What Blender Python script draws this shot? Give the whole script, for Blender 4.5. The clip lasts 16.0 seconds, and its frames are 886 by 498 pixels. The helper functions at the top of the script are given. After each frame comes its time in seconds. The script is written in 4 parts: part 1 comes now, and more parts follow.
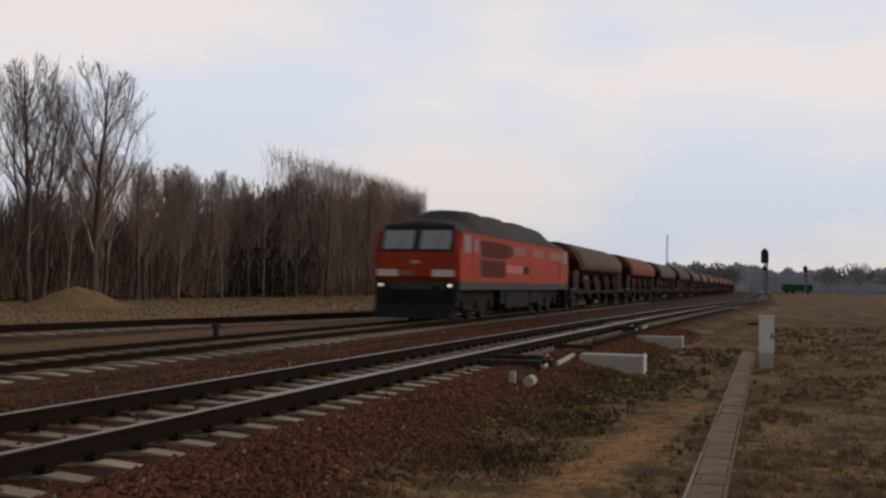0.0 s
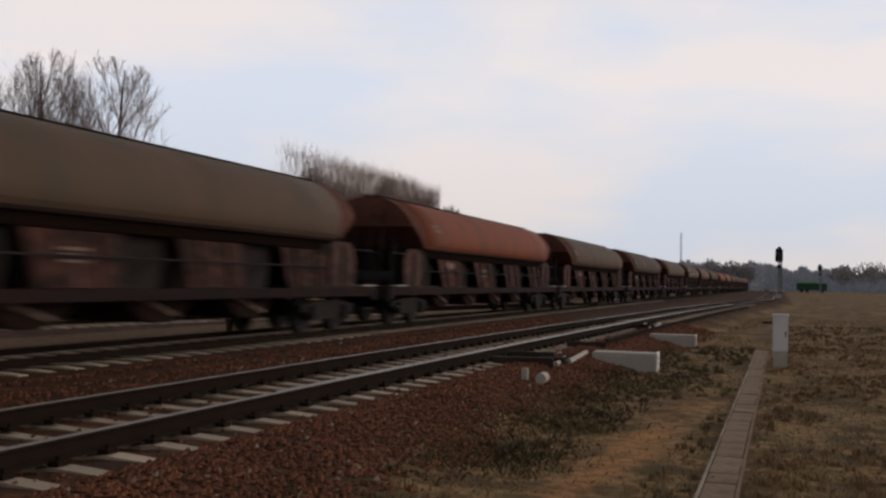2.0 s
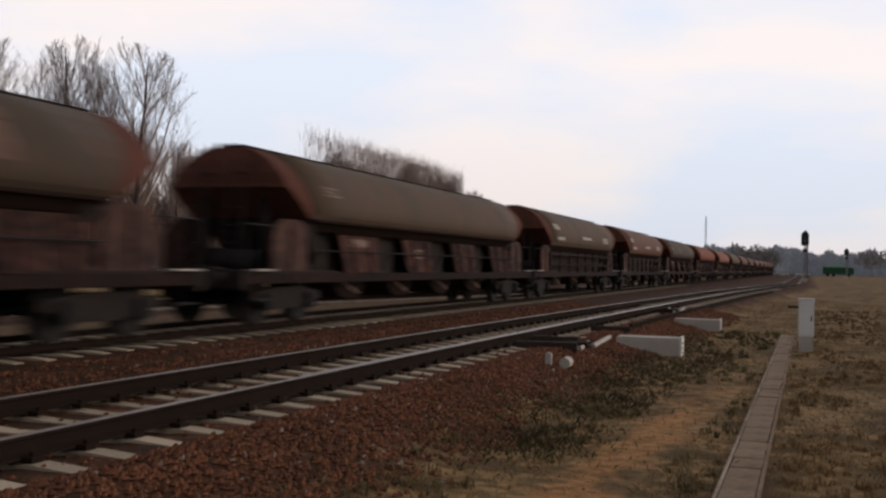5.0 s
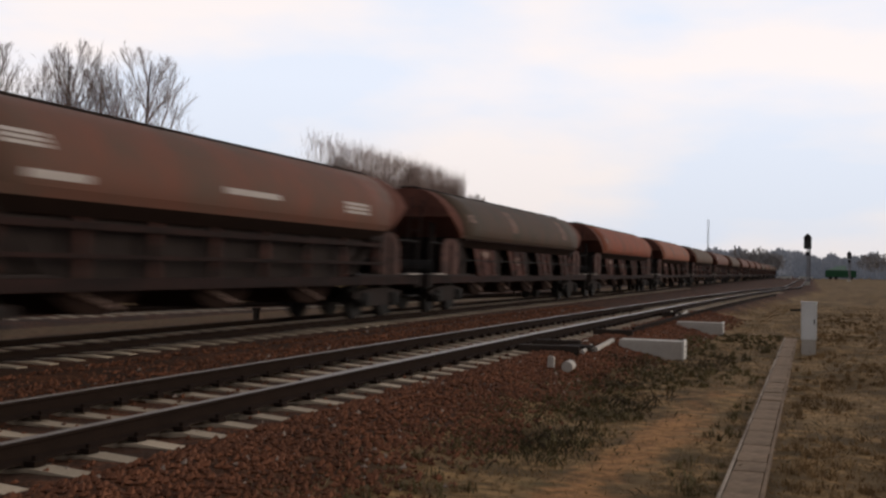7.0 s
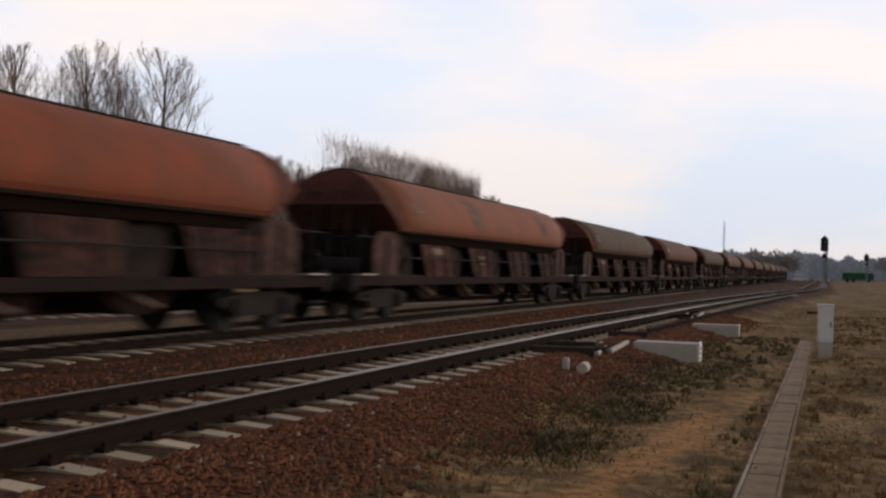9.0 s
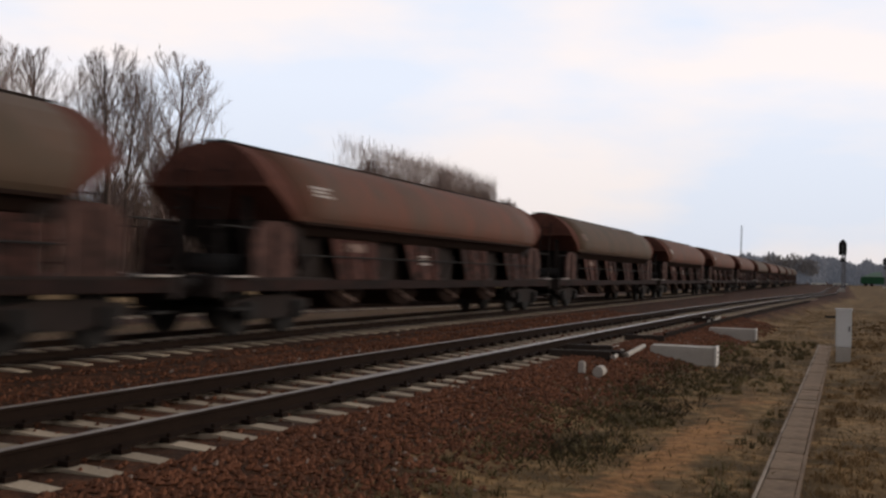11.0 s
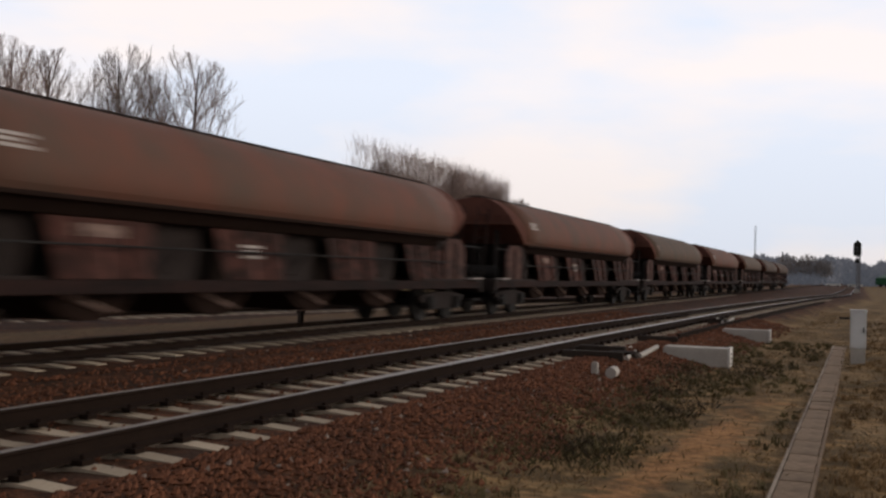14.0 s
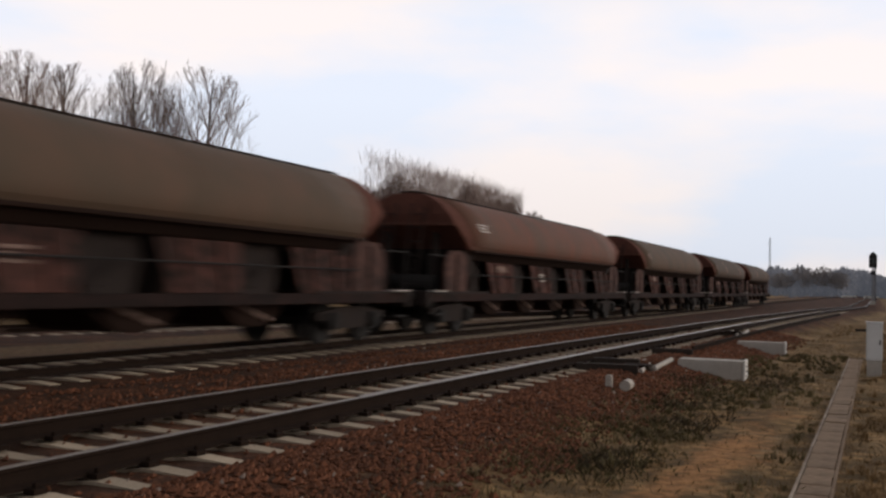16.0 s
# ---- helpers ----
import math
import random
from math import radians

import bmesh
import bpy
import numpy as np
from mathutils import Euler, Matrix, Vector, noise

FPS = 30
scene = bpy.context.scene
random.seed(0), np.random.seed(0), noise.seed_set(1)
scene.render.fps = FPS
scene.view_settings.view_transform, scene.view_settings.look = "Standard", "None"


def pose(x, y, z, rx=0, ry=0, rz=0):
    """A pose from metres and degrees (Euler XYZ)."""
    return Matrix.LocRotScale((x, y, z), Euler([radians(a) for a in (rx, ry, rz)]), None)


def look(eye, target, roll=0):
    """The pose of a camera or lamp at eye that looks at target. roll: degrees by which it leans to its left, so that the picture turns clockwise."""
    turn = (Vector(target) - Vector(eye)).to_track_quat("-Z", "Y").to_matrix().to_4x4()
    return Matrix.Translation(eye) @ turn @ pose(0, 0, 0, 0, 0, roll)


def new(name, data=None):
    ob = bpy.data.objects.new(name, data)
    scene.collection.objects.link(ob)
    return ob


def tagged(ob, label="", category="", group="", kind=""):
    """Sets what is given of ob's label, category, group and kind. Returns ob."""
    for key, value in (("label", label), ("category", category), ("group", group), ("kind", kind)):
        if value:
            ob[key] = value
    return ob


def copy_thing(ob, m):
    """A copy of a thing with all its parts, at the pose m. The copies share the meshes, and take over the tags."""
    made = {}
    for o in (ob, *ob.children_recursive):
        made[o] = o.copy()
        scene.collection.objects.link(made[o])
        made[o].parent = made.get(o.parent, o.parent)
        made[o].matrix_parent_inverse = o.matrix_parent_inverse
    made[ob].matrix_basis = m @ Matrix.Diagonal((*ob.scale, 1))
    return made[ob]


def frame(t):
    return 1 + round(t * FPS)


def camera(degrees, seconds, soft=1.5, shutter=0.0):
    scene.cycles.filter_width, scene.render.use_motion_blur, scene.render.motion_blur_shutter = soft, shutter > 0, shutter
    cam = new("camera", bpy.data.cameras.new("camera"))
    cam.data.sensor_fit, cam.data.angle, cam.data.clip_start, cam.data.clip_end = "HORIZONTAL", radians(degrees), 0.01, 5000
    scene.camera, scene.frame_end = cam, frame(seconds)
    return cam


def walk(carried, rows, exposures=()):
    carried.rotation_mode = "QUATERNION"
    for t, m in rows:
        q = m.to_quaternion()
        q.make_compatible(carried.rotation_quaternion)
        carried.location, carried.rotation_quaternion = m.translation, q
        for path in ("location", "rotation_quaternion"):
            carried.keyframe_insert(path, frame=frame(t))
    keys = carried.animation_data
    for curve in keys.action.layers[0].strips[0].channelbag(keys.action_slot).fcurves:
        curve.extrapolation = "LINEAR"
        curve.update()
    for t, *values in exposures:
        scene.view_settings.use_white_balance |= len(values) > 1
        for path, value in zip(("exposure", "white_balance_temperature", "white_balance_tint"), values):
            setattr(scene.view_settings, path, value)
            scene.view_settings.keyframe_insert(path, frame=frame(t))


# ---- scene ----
EYE = 1.28          # height of the lens over the rail heads
cam = camera(45.93, 16.0, soft=2.5, shutter=0.6)


def aim(yaw, pitch, roll):
    return pose(0, 0, EYE, 90 + pitch, 0, yaw) @ pose(0, 0, 0, 0, 0, roll)


walk(cam, [
    (0, aim(17.30, 1.87, 0.94)),
    (0.5, aim(17.41, 1.76, 1.11)),
    (1, aim(17.61, 1.71, 1.30)),
    (1.5, aim(17.79, 1.82, 1.23)),
    (2, aim(18.02, 1.66, 1.30)),
    (2.5, aim(18.31, 1.27, 1.31)),
    (3, aim(18.67, 0.96, 1.24)),
    (3.5, aim(18.89, 0.83, 1.18)),
    (4, aim(19.03, 0.71, 1.19)),
    (6.5, aim(19.48, 0.99, 1.13)),
    (7, aim(19.41, 0.99, 1.12)),
    (7.5, aim(19.48, 0.93, 1.25)),
    (8, aim(19.73, 0.85, 1.27)),
    (8.5, aim(20.00, 0.89, 1.33)),
    (9, aim(20.23, 1.02, 1.36)),
    (11.5, aim(21.30, 1.18, 1.45)),
    (12, aim(21.43, 1.17, 1.41)),
    (12.5, aim(21.46, 1.17, 1.45)),
    (13, aim(21.54, 1.17, 1.49)),
    (13.5, aim(21.61, 1.23, 1.50)),
    (14, aim(21.81, 1.18, 1.55)),
    (14.5, aim(22.05, 1.17, 1.57)),
    (15, aim(22.21, 1.29, 1.47)),
    (15.5, aim(22.39, 1.62, 1.40)),
    (16, aim(22.56, 1.86, 1.42)),
], exposures=[(0, -0.18), (1.2, -0.18), (3.0, -0.05), (8.0, 0.10), (16, 0.11)])

# ---- world and sun: a veiled evening sky ----
SUN_EL, SUN_AZ = 15.0, 63.0
world = bpy.data.worlds.new("evening_sky")
scene.world = world
world.use_nodes = True
wn, wl = world.node_tree.nodes, world.node_tree.links
wn.clear()
w_out = wn.new("ShaderNodeOutputWorld")
w_bg = wn.new("ShaderNodeBackground")
w_sky = wn.new("ShaderNodeTexSky")
w_sky.sky_type = "NISHITA"
w_sky.sun_disc = False
w_sky.sun_elevation = radians(SUN_EL)
w_sky.sun_rotation = radians(SUN_AZ)
w_co = wn.new("ShaderNodeTexCoord")
w_map = wn.new("ShaderNodeMapping")
w_map.inputs["Scale"].default_value = (1.0, 1.0, 3.2)
w_noise = wn.new("ShaderNodeTexNoise")
w_noise.inputs["Scale"].default_value = 2.6
w_noise.inputs["Detail"].default_value = 6
w_noise.inputs["Roughness"].default_value = 0.5
w_ramp = wn.new("ShaderNodeValToRGB")
w_ramp.color_ramp.elements[0].position, w_ramp.color_ramp.elements[0].color = 0.42, (8.0, 8.5, 9.7, 1)
w_ramp.color_ramp.elements[1].position, w_ramp.color_ramp.elements[1].color = 0.58, (9.9, 9.05, 8.9, 1)
w_mix = wn.new("ShaderNodeMixRGB")
w_mix.inputs[0].default_value = 0.93
wl.new(w_co.outputs["Generated"], w_map.inputs["Vector"])
wl.new(w_map.outputs[0], w_noise.inputs["Vector"])
wl.new(w_noise.outputs["Fac"], w_ramp.inputs["Fac"])
wl.new(w_sky.outputs[0], w_mix.inputs[1])
wl.new(w_ramp.outputs[0], w_mix.inputs[2])
# evening: the veil is bright low down and dims towards the zenith
w_sep = wn.new("ShaderNodeSeparateXYZ")
w_dim = wn.new("ShaderNodeMapRange")
w_dim.inputs["From Min"].default_value, w_dim.inputs["From Max"].default_value = 0.25, 0.95
w_dim.inputs["To Min"].default_value, w_dim.inputs["To Max"].default_value = 1.0, 0.24
w_mul = wn.new("ShaderNodeMixRGB")
w_mul.blend_type = "MULTIPLY"
w_mul.inputs[0].default_value = 1.0
wl.new(w_co.outputs["Generated"], w_sep.inputs[0])
wl.new(w_sep.outputs["Z"], w_dim.inputs["Value"])
wl.new(w_mix.outputs[0], w_mul.inputs[1])
wl.new(w_dim.outputs[0], w_mul.inputs[2])
# and it is dimmer on the side away from the sunset
w_back = wn.new("ShaderNodeMapRange")
w_back.inputs["From Min"].default_value, w_back.inputs["From Max"].default_value = -0.8, 0.35
w_back.inputs["To Min"].default_value, w_back.inputs["To Max"].default_value = 0.42, 1.0
w_mul2 = wn.new("ShaderNodeMixRGB")
w_mul2.blend_type = "MULTIPLY"
w_mul2.inputs[0].default_value = 1.0
wl.new(w_sep.outputs["Y"], w_back.inputs["Value"])
wl.new(w_mul.outputs[0], w_mul2.inputs[1])
wl.new(w_back.outputs[0], w_mul2.inputs[2])
# a thin grey haze along the horizon
w_haze = wn.new("ShaderNodeMapRange")
w_haze.inputs["From Min"].default_value, w_haze.inputs["From Max"].default_value = 0.0, 0.17
w_haze.inputs["To Min"].default_value, w_haze.inputs["To Max"].default_value = 0.84, 1.0
w_mul3 = wn.new("ShaderNodeMixRGB")
w_mul3.blend_type = "MULTIPLY"
w_mul3.inputs[0].default_value = 1.0
wl.new(w_sep.outputs["Z"], w_haze.inputs["Value"])
wl.new(w_mul2.outputs[0], w_mul3.inputs[1])
wl.new(w_haze.outputs[0], w_mul3.inputs[2])
wl.new(w_mul3.outputs[0], w_bg.inputs["Color"])
w_bg.inputs["Strength"].default_value = 0.10
wl.new(w_bg.outputs[0], w_out.inputs["Surface"])

sun = new("sun", bpy.data.lights.new("sun", "SUN"))
sun.data.energy, sun.data.angle, sun.data.color = 0.75, radians(24), (1.0, 0.84, 0.68)
sun.matrix_world = look((86, 44, 26), (0, 0, 0))


# ---- materials ----
def mat(name, colour, second=None, rough=0.8, scale=3.0, fine=40.0, bump=0.2, metal=0.0, amount=0.5, per_object=0.0, stretch=(1, 1, 1), spec=0.15):
    """Two colours mixed by a broad and a fine noise, with relief from the fine one."""
    m = bpy.data.materials.new(name)
    m.use_nodes = True
    n, l = m.node_tree.nodes, m.node_tree.links
    b = n["Principled BSDF"]
    b.inputs["Roughness"].default_value = rough
    b.inputs["Metallic"].default_value = metal
    b.inputs["Specular IOR Level"].default_value = 0.5 if metal else spec
    second = second or tuple(c * 0.6 for c in colour)
    co = n.new("ShaderNodeTexCoord")
    mp = n.new("ShaderNodeMapping")
    mp.inputs["Scale"].default_value = stretch
    l.new(co.outputs["Object"], mp.inputs["Vector"])
    a, f = n.new("ShaderNodeTexNoise"), n.new("ShaderNodeTexNoise")
    a.inputs["Scale"].default_value, f.inputs["Scale"].default_value = scale, fine
    a.inputs["Detail"].default_value = f.inputs["Detail"].default_value = 4
    l.new(mp.outputs[0], a.inputs["Vector"])
    l.new(mp.outputs[0], f.inputs["Vector"])
    add = n.new("ShaderNodeMath")
    add.operation = "MULTIPLY_ADD"
    l.new(f.outputs["Fac"], add.inputs[0])
    add.inputs[1].default_value = 0.5
    half = n.new("ShaderNodeMath")
    half.operation = "MULTIPLY"
    l.new(a.outputs["Fac"], half.inputs[0])
    half.inputs[1].default_value = 0.5
    l.new(half.outputs[0], add.inputs[2])
    r = n.new("ShaderNodeMapRange")
    r.inputs["From Min"].default_value, r.inputs["From Max"].default_value = 0.5 - 0.35 * (1.1 - amount), 0.5 + 0.35 * (1.1 - amount)
    l.new(add.outputs[0], r.inputs["Value"])
    mix = n.new("ShaderNodeMixRGB")
    mix.inputs[1].default_value, mix.inputs[2].default_value = (*colour, 1), (*second, 1)
    l.new(r.outputs[0], mix.inputs[0])
    last = mix.outputs[0]
    if per_object:
        info = n.new("ShaderNodeObjectInfo")
        hsv = n.new("ShaderNodeHueSaturation")
        rr = n.new("ShaderNodeMapRange")
        rr.inputs["To Min"].default_value, rr.inputs["To Max"].default_value = 1 - per_object, 1 + per_object
        l.new(info.outputs["Random"], rr.inputs["Value"])
        l.new(rr.outputs[0], hsv.inputs["Value"])
        l.new(last, hsv.inputs["Color"])
        last = hsv.outputs[0]
    l.new(last, b.inputs["Base Color"])
    if bump:
        bp = n.new("ShaderNodeBump")
        bp.inputs["Strength"].default_value = bump
        bp.inputs["Distance"].default_value = 0.02
        l.new(f.outputs["Fac"], bp.inputs["Height"])
        l.new(bp.outputs[0], b.inputs["Normal"])
    return m


M = dict(
    grass=mat("dry_grass", (0.095, 0.064, 0.033), (0.048, 0.034, 0.019), 0.95, 0.5, 9, 0.6, amount=0.7),
    ballast=mat("rusty_ballast", (0.095, 0.038, 0.02), (0.036, 0.018, 0.011), 0.95, 1.5, 22, 1.0, amount=0.8),
    stone=mat("ballast_stone", (0.215, 0.084, 0.042), (0.062, 0.029, 0.018), 0.9, 2.0, 20, 0.3, per_object=0.3),
    concrete=mat("sleeper_concrete", (0.50, 0.41, 0.30), (0.33, 0.255, 0.18), 0.9, 2.0, 30, 0.2, per_object=0.2),
    block=mat("pale_concrete", (0.55, 0.51, 0.45), (0.40, 0.36, 0.31), 0.85, 2.0, 25, 0.2),
    railtop=mat("worn_steel", (0.31, 0.265, 0.225), (0.20, 0.165, 0.14), 0.42, 3, 30, 0.05, metal=0.9),
    railside=mat("rusty_rail", (0.026, 0.016, 0.0115), (0.016, 0.0105, 0.008), 0.9, 4, 40, 0.2, spec=0.05),
    red=mat("traffic_red_paint", (0.47, 0.056, 0.019), (0.30, 0.044, 0.021), 0.6, 0.6, 6, 0.05, amount=0.6, stretch=(1, 0.4, 1), spec=0.14),
    roofgrey=mat("sooty_roof_grey", (0.075, 0.07, 0.065), (0.05, 0.045, 0.042), 0.8, 1.2, 12, 0.1),
    sillgrey=mat("dusty_grey_paint", (0.10, 0.095, 0.09), (0.06, 0.055, 0.052), 0.75, 1.0, 12, 0.1),
    black=mat("oily_black", (0.026, 0.0235, 0.022), (0.016, 0.0148, 0.014), 0.75, 2, 20, 0.2),
    white=mat("off_white_paint", (0.80, 0.78, 0.73), (0.62, 0.59, 0.54), 0.6, 2, 20, 0.05),
    rubber=mat("dark_seal", (0.03, 0.03, 0.03), (0.02, 0.02, 0.02), 0.6, 3, 30, 0.05),
    bark=mat("grey_brown_bark", (0.14, 0.112, 0.098), (0.078, 0.062, 0.055), 0.95, 1.5, 16, 0.5),
    birch=mat("pale_birch_bark", (0.34, 0.31, 0.28), (0.12, 0.10, 0.09), 0.9, 1.2, 8, 0.3),
    twig=mat("brown_twigs", (0.36, 0.28, 0.25), (0.22, 0.17, 0.15), 0.95, 0.4, 4, 0.0, per_object=0.25),
    cabinet=mat("light_grey_steel", (0.78, 0.79, 0.78), (0.68, 0.68, 0.66), 0.6, 2, 18, 0.05),
    green=mat("green_paint", (0.03, 0.11, 0.05), (0.02, 0.07, 0.035), 0.6, 1, 10, 0.1),
    wood=mat("dark_timber", (0.06, 0.045, 0.035), (0.035, 0.027, 0.022), 0.9, 2, 30, 0.3),
    far=mat("hazed_far_wood", (0.235, 0.225, 0.23), (0.15, 0.15, 0.155), 1.0, 0.05, 0.5, 0.0, amount=0.7),
)


def island_tint(m, low, high, pale):
    """Each loose piece of a joined mesh gets its own brightness; a few are pale."""
    n, l = m.node_tree.nodes, m.node_tree.links
    b = n["Principled BSDF"]
    src = b.inputs["Base Color"].links[0].from_socket
    geo = n.new("ShaderNodeNewGeometry")
    r = n.new("ShaderNodeMapRange")
    r.inputs["To Min"].default_value, r.inputs["To Max"].default_value = low, high
    hsv = n.new("ShaderNodeHueSaturation")
    few = n.new("ShaderNodeMath")
    few.operation = "GREATER_THAN"
    few.inputs[1].default_value = 0.982
    mix = n.new("ShaderNodeMixRGB")
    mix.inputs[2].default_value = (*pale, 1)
    l.new(geo.outputs["Random Per Island"], r.inputs["Value"])
    l.new(geo.outputs["Random Per Island"], few.inputs[0])
    l.new(r.outputs[0], hsv.inputs["Value"])
    l.new(src, hsv.inputs["Color"])
    l.new(few.outputs[0], mix.inputs[0])
    l.new(hsv.outputs[0], mix.inputs[1])
    l.new(mix.outputs[0], b.inputs["Base Color"])


island_tint(M["stone"], 0.6, 1.3, (0.26, 0.20, 0.16))


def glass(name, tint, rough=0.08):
    m = bpy.data.materials.new(name)
    m.use_nodes = True
    b = m.node_tree.nodes["Principled BSDF"]
    b.inputs["Base Color"].default_value = (*tint, 1)
    b.inputs["Roughness"].default_value = rough
    b.inputs["Specular IOR Level"].default_value = 0.9
    b.inputs["Coat Weight"].default_value = 1.0
    b.inputs["Coat Roughness"].default_value = 0.05
    return m


def lamp_mat(name, colour, power):
    m = bpy.data.materials.new(name)
    m.use_nodes = True
    b = m.node_tree.nodes["Principled BSDF"]
    b.inputs["Base Color"].default_value = (0.8, 0.8, 0.75, 1)
    b.inputs["Emission Color"].default_value = (*colour, 1)
    b.inputs["Emission Strength"].default_value = power
    return m


# pale base and faint blue glow stand in for haze on far wood
haze_glow = M["far"].node_tree.nodes["Principled BSDF"]
haze_glow.inputs["Emission Color"].default_value = (0.75, 0.82, 1.0, 1)
haze_glow.inputs["Emission Strength"].default_value = 0.055
M.update(
    trough=mat("weathered_trough_concrete", (0.30, 0.212, 0.142), (0.18, 0.124, 0.082), 0.95, 1.3, 18, 0.3, amount=0.7, per_object=0.10),
    under=mat("wood_undergrowth", (0.265, 0.20, 0.168), (0.155, 0.118, 0.099), 1.0, 0.3, 3, 0.0),
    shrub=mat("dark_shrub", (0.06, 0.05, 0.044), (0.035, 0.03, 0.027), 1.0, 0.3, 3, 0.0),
    # crowns paled in the base colour to stand in for haze
    farcrown=mat("haze_paled_crowns", (0.33, 0.30, 0.285), (0.22, 0.20, 0.19), 1.0, 0.1, 1.0, 0.0),
    mast=mat("galvanised_steel", (0.22, 0.22, 0.23), (0.16, 0.16, 0.17), 0.6, 1, 10, 0.05),
    palegreen=mat("pale_green_cover", (0.28, 0.36, 0.30), (0.2, 0.3, 0.24), 0.7, 1, 8, 0.05),
)
# pale blue base colour stands in for sky mirrored in the windscreens
M["glass"] = glass("sky_tinted_glass", (0.26, 0.30, 0.33))
M["sideglass"] = mat("dusty_side_glass", (0.20, 0.15, 0.135), (0.13, 0.10, 0.095), 0.35, 1, 8, 0.0, spec=0.4)
M["headlight"] = lamp_mat("lit_headlight", (1.0, 0.93, 0.8), 0.9)


def ground_material():
    """Verge grass, worn sand path, ballast beds and withered meadow, laid out over the plan with ragged edges."""
    m = bpy.data.materials.new("verge_and_ballast")
    m.use_nodes = True
    n, l = m.node_tree.nodes, m.node_tree.links
    bs = n["Principled BSDF"]
    bs.inputs["Roughness"].default_value = 0.95
    bs.inputs["Specular IOR Level"].default_value = 0.1
    co = n.new("ShaderNodeTexCoord")

    def link(value, socket):
        if isinstance(value, (int, float)):
            socket.default_value = value
        else:
            l.new(value, socket)

    def calc(op, a, c=0.0, e=None):
        k = n.new("ShaderNodeMath")
        k.operation = op
        link(a, k.inputs[0])
        link(c, k.inputs[1])
        if e is not None:
            link(e, k.inputs[2])
        return k.outputs[0]

    def noisy(scale, detail=4, seed=0.0):
        k = n.new("ShaderNodeTexNoise")
        k.inputs["Scale"].default_value, k.inputs["Detail"].default_value = scale, detail
        mp = n.new("ShaderNodeMapping")
        mp.inputs["Location"].default_value = (seed, seed, 0)
        l.new(co.outputs["Object"], mp.inputs["Vector"])
        l.new(mp.outputs[0], k.inputs["Vector"])
        return k.outputs["Fac"]

    def ramp(value, low, high):
        k = n.new("ShaderNodeMapRange")
        k.interpolation_type = "SMOOTHSTEP"
        link(value, k.inputs["Value"])
        k.inputs["From Min"].default_value, k.inputs["From Max"].default_value = low, high
        return k.outputs[0]

    def blend(fac, a, c):
        k = n.new("ShaderNodeMixRGB")
        link(fac, k.inputs[0])
        for q, v in ((1, a), (2, c)):
            if isinstance(v, tuple):
                k.inputs[q].default_value = (*v, 1)
            else:
                l.new(v, k.inputs[q])
        return k.outputs[0]
    sep = n.new("ShaderNodeSeparateXYZ")
    l.new(co.outputs["Object"], sep.inputs[0])
    x, y = sep.outputs["X"], sep.outputs["Y"]
    rag = calc("SUBTRACT", calc("ADD", noisy(0.9, 5), calc("MULTIPLY", noisy(5.0, 4), 0.6)), 0.8)
    grain = noisy(26, 4)
    tuft = noisy(7, 5, 3.0)
    grass = blend(ramp(tuft, 0.35, 0.66), (0.135, 0.085, 0.039), (0.34, 0.21, 0.094))
    green = blend(ramp(noisy(0.8, 3, 9.0), 0.55, 0.72), grass, (0.105, 0.09, 0.044))
    green = blend(ramp(noisy(1.6, 6, 2.0), 0.40, 0.60), (0.105, 0.070, 0.034), green)
    straw = blend(ramp(tuft, 0.3, 0.7), (0.20, 0.128, 0.063), (0.37, 0.245, 0.125))
    verge = blend(calc("MULTIPLY", ramp(noisy(0.6, 6, 5.0), 0.48, 0.66), 0.75), green, straw)
    ballast = blend(ramp(calc("ADD", calc("MULTIPLY", grain, 0.6), calc("MULTIPLY", tuft, 0.4)), 0.38, 0.64), (0.036, 0.018, 0.010), (0.16, 0.064, 0.031))
    ballast = blend(ramp(noisy(1.3, 5, 12.0), 0.42, 0.62), (0.053, 0.028, 0.017), ballast)
    sand = blend(ramp(calc("ADD", calc("MULTIPLY", grain, 0.4), calc("MULTIPLY", tuft, 0.6)), 0.32, 0.66), (0.18, 0.094, 0.042), (0.46, 0.235, 0.095))
    # worn path along the verge
    line = calc("ABSOLUTE", calc("ADD", calc("MULTIPLY_ADD", calc("SUBTRACT", y, 9.0), -0.06, 1.72), x))
    path = ramp(calc("ADD", line, calc("MULTIPLY", rag, 1.3)), 0.46, 0.10)
    path = calc("MULTIPLY", path, ramp(calc("ADD", y, calc("MULTIPLY", rag, 9.0)), 19.0, 13.0))
    base = blend(path, verge, sand)
    # meadow behind the siding
    base = blend(ramp(calc("ADD", x, calc("MULTIPLY", rag, 3.0)), -21.5, -22.5), base, straw)
    # ballast beds, swinging with the loop line
    yy = calc("MINIMUM", calc("MAXIMUM", y, 0.0), 110.0)
    u = calc("SUBTRACT", x, calc("MULTIPLY", calc("MULTIPLY", yy, yy), 3.6e-4))
    bed = calc("MULTIPLY", ramp(calc("ADD", u, calc("MULTIPLY", rag, 2.4)), -2.95, -3.95), ramp(calc("ADD", x, calc("MULTIPLY", rag, 1.5)), -21.0, -20.3))
    base = blend(bed, base, ballast)
    strip = ramp(calc("ABSOLUTE", calc("ADD", calc("ADD", x, 14.4), rag)), 1.2, 0.7)
    base = blend(calc("MULTIPLY", strip, 0.42), base, straw)
    l.new(base, bs.inputs["Base Color"])
    bp = n.new("ShaderNodeBump")
    bp.inputs["Strength"].default_value, bp.inputs["Distance"].default_value = 0.8, 0.03
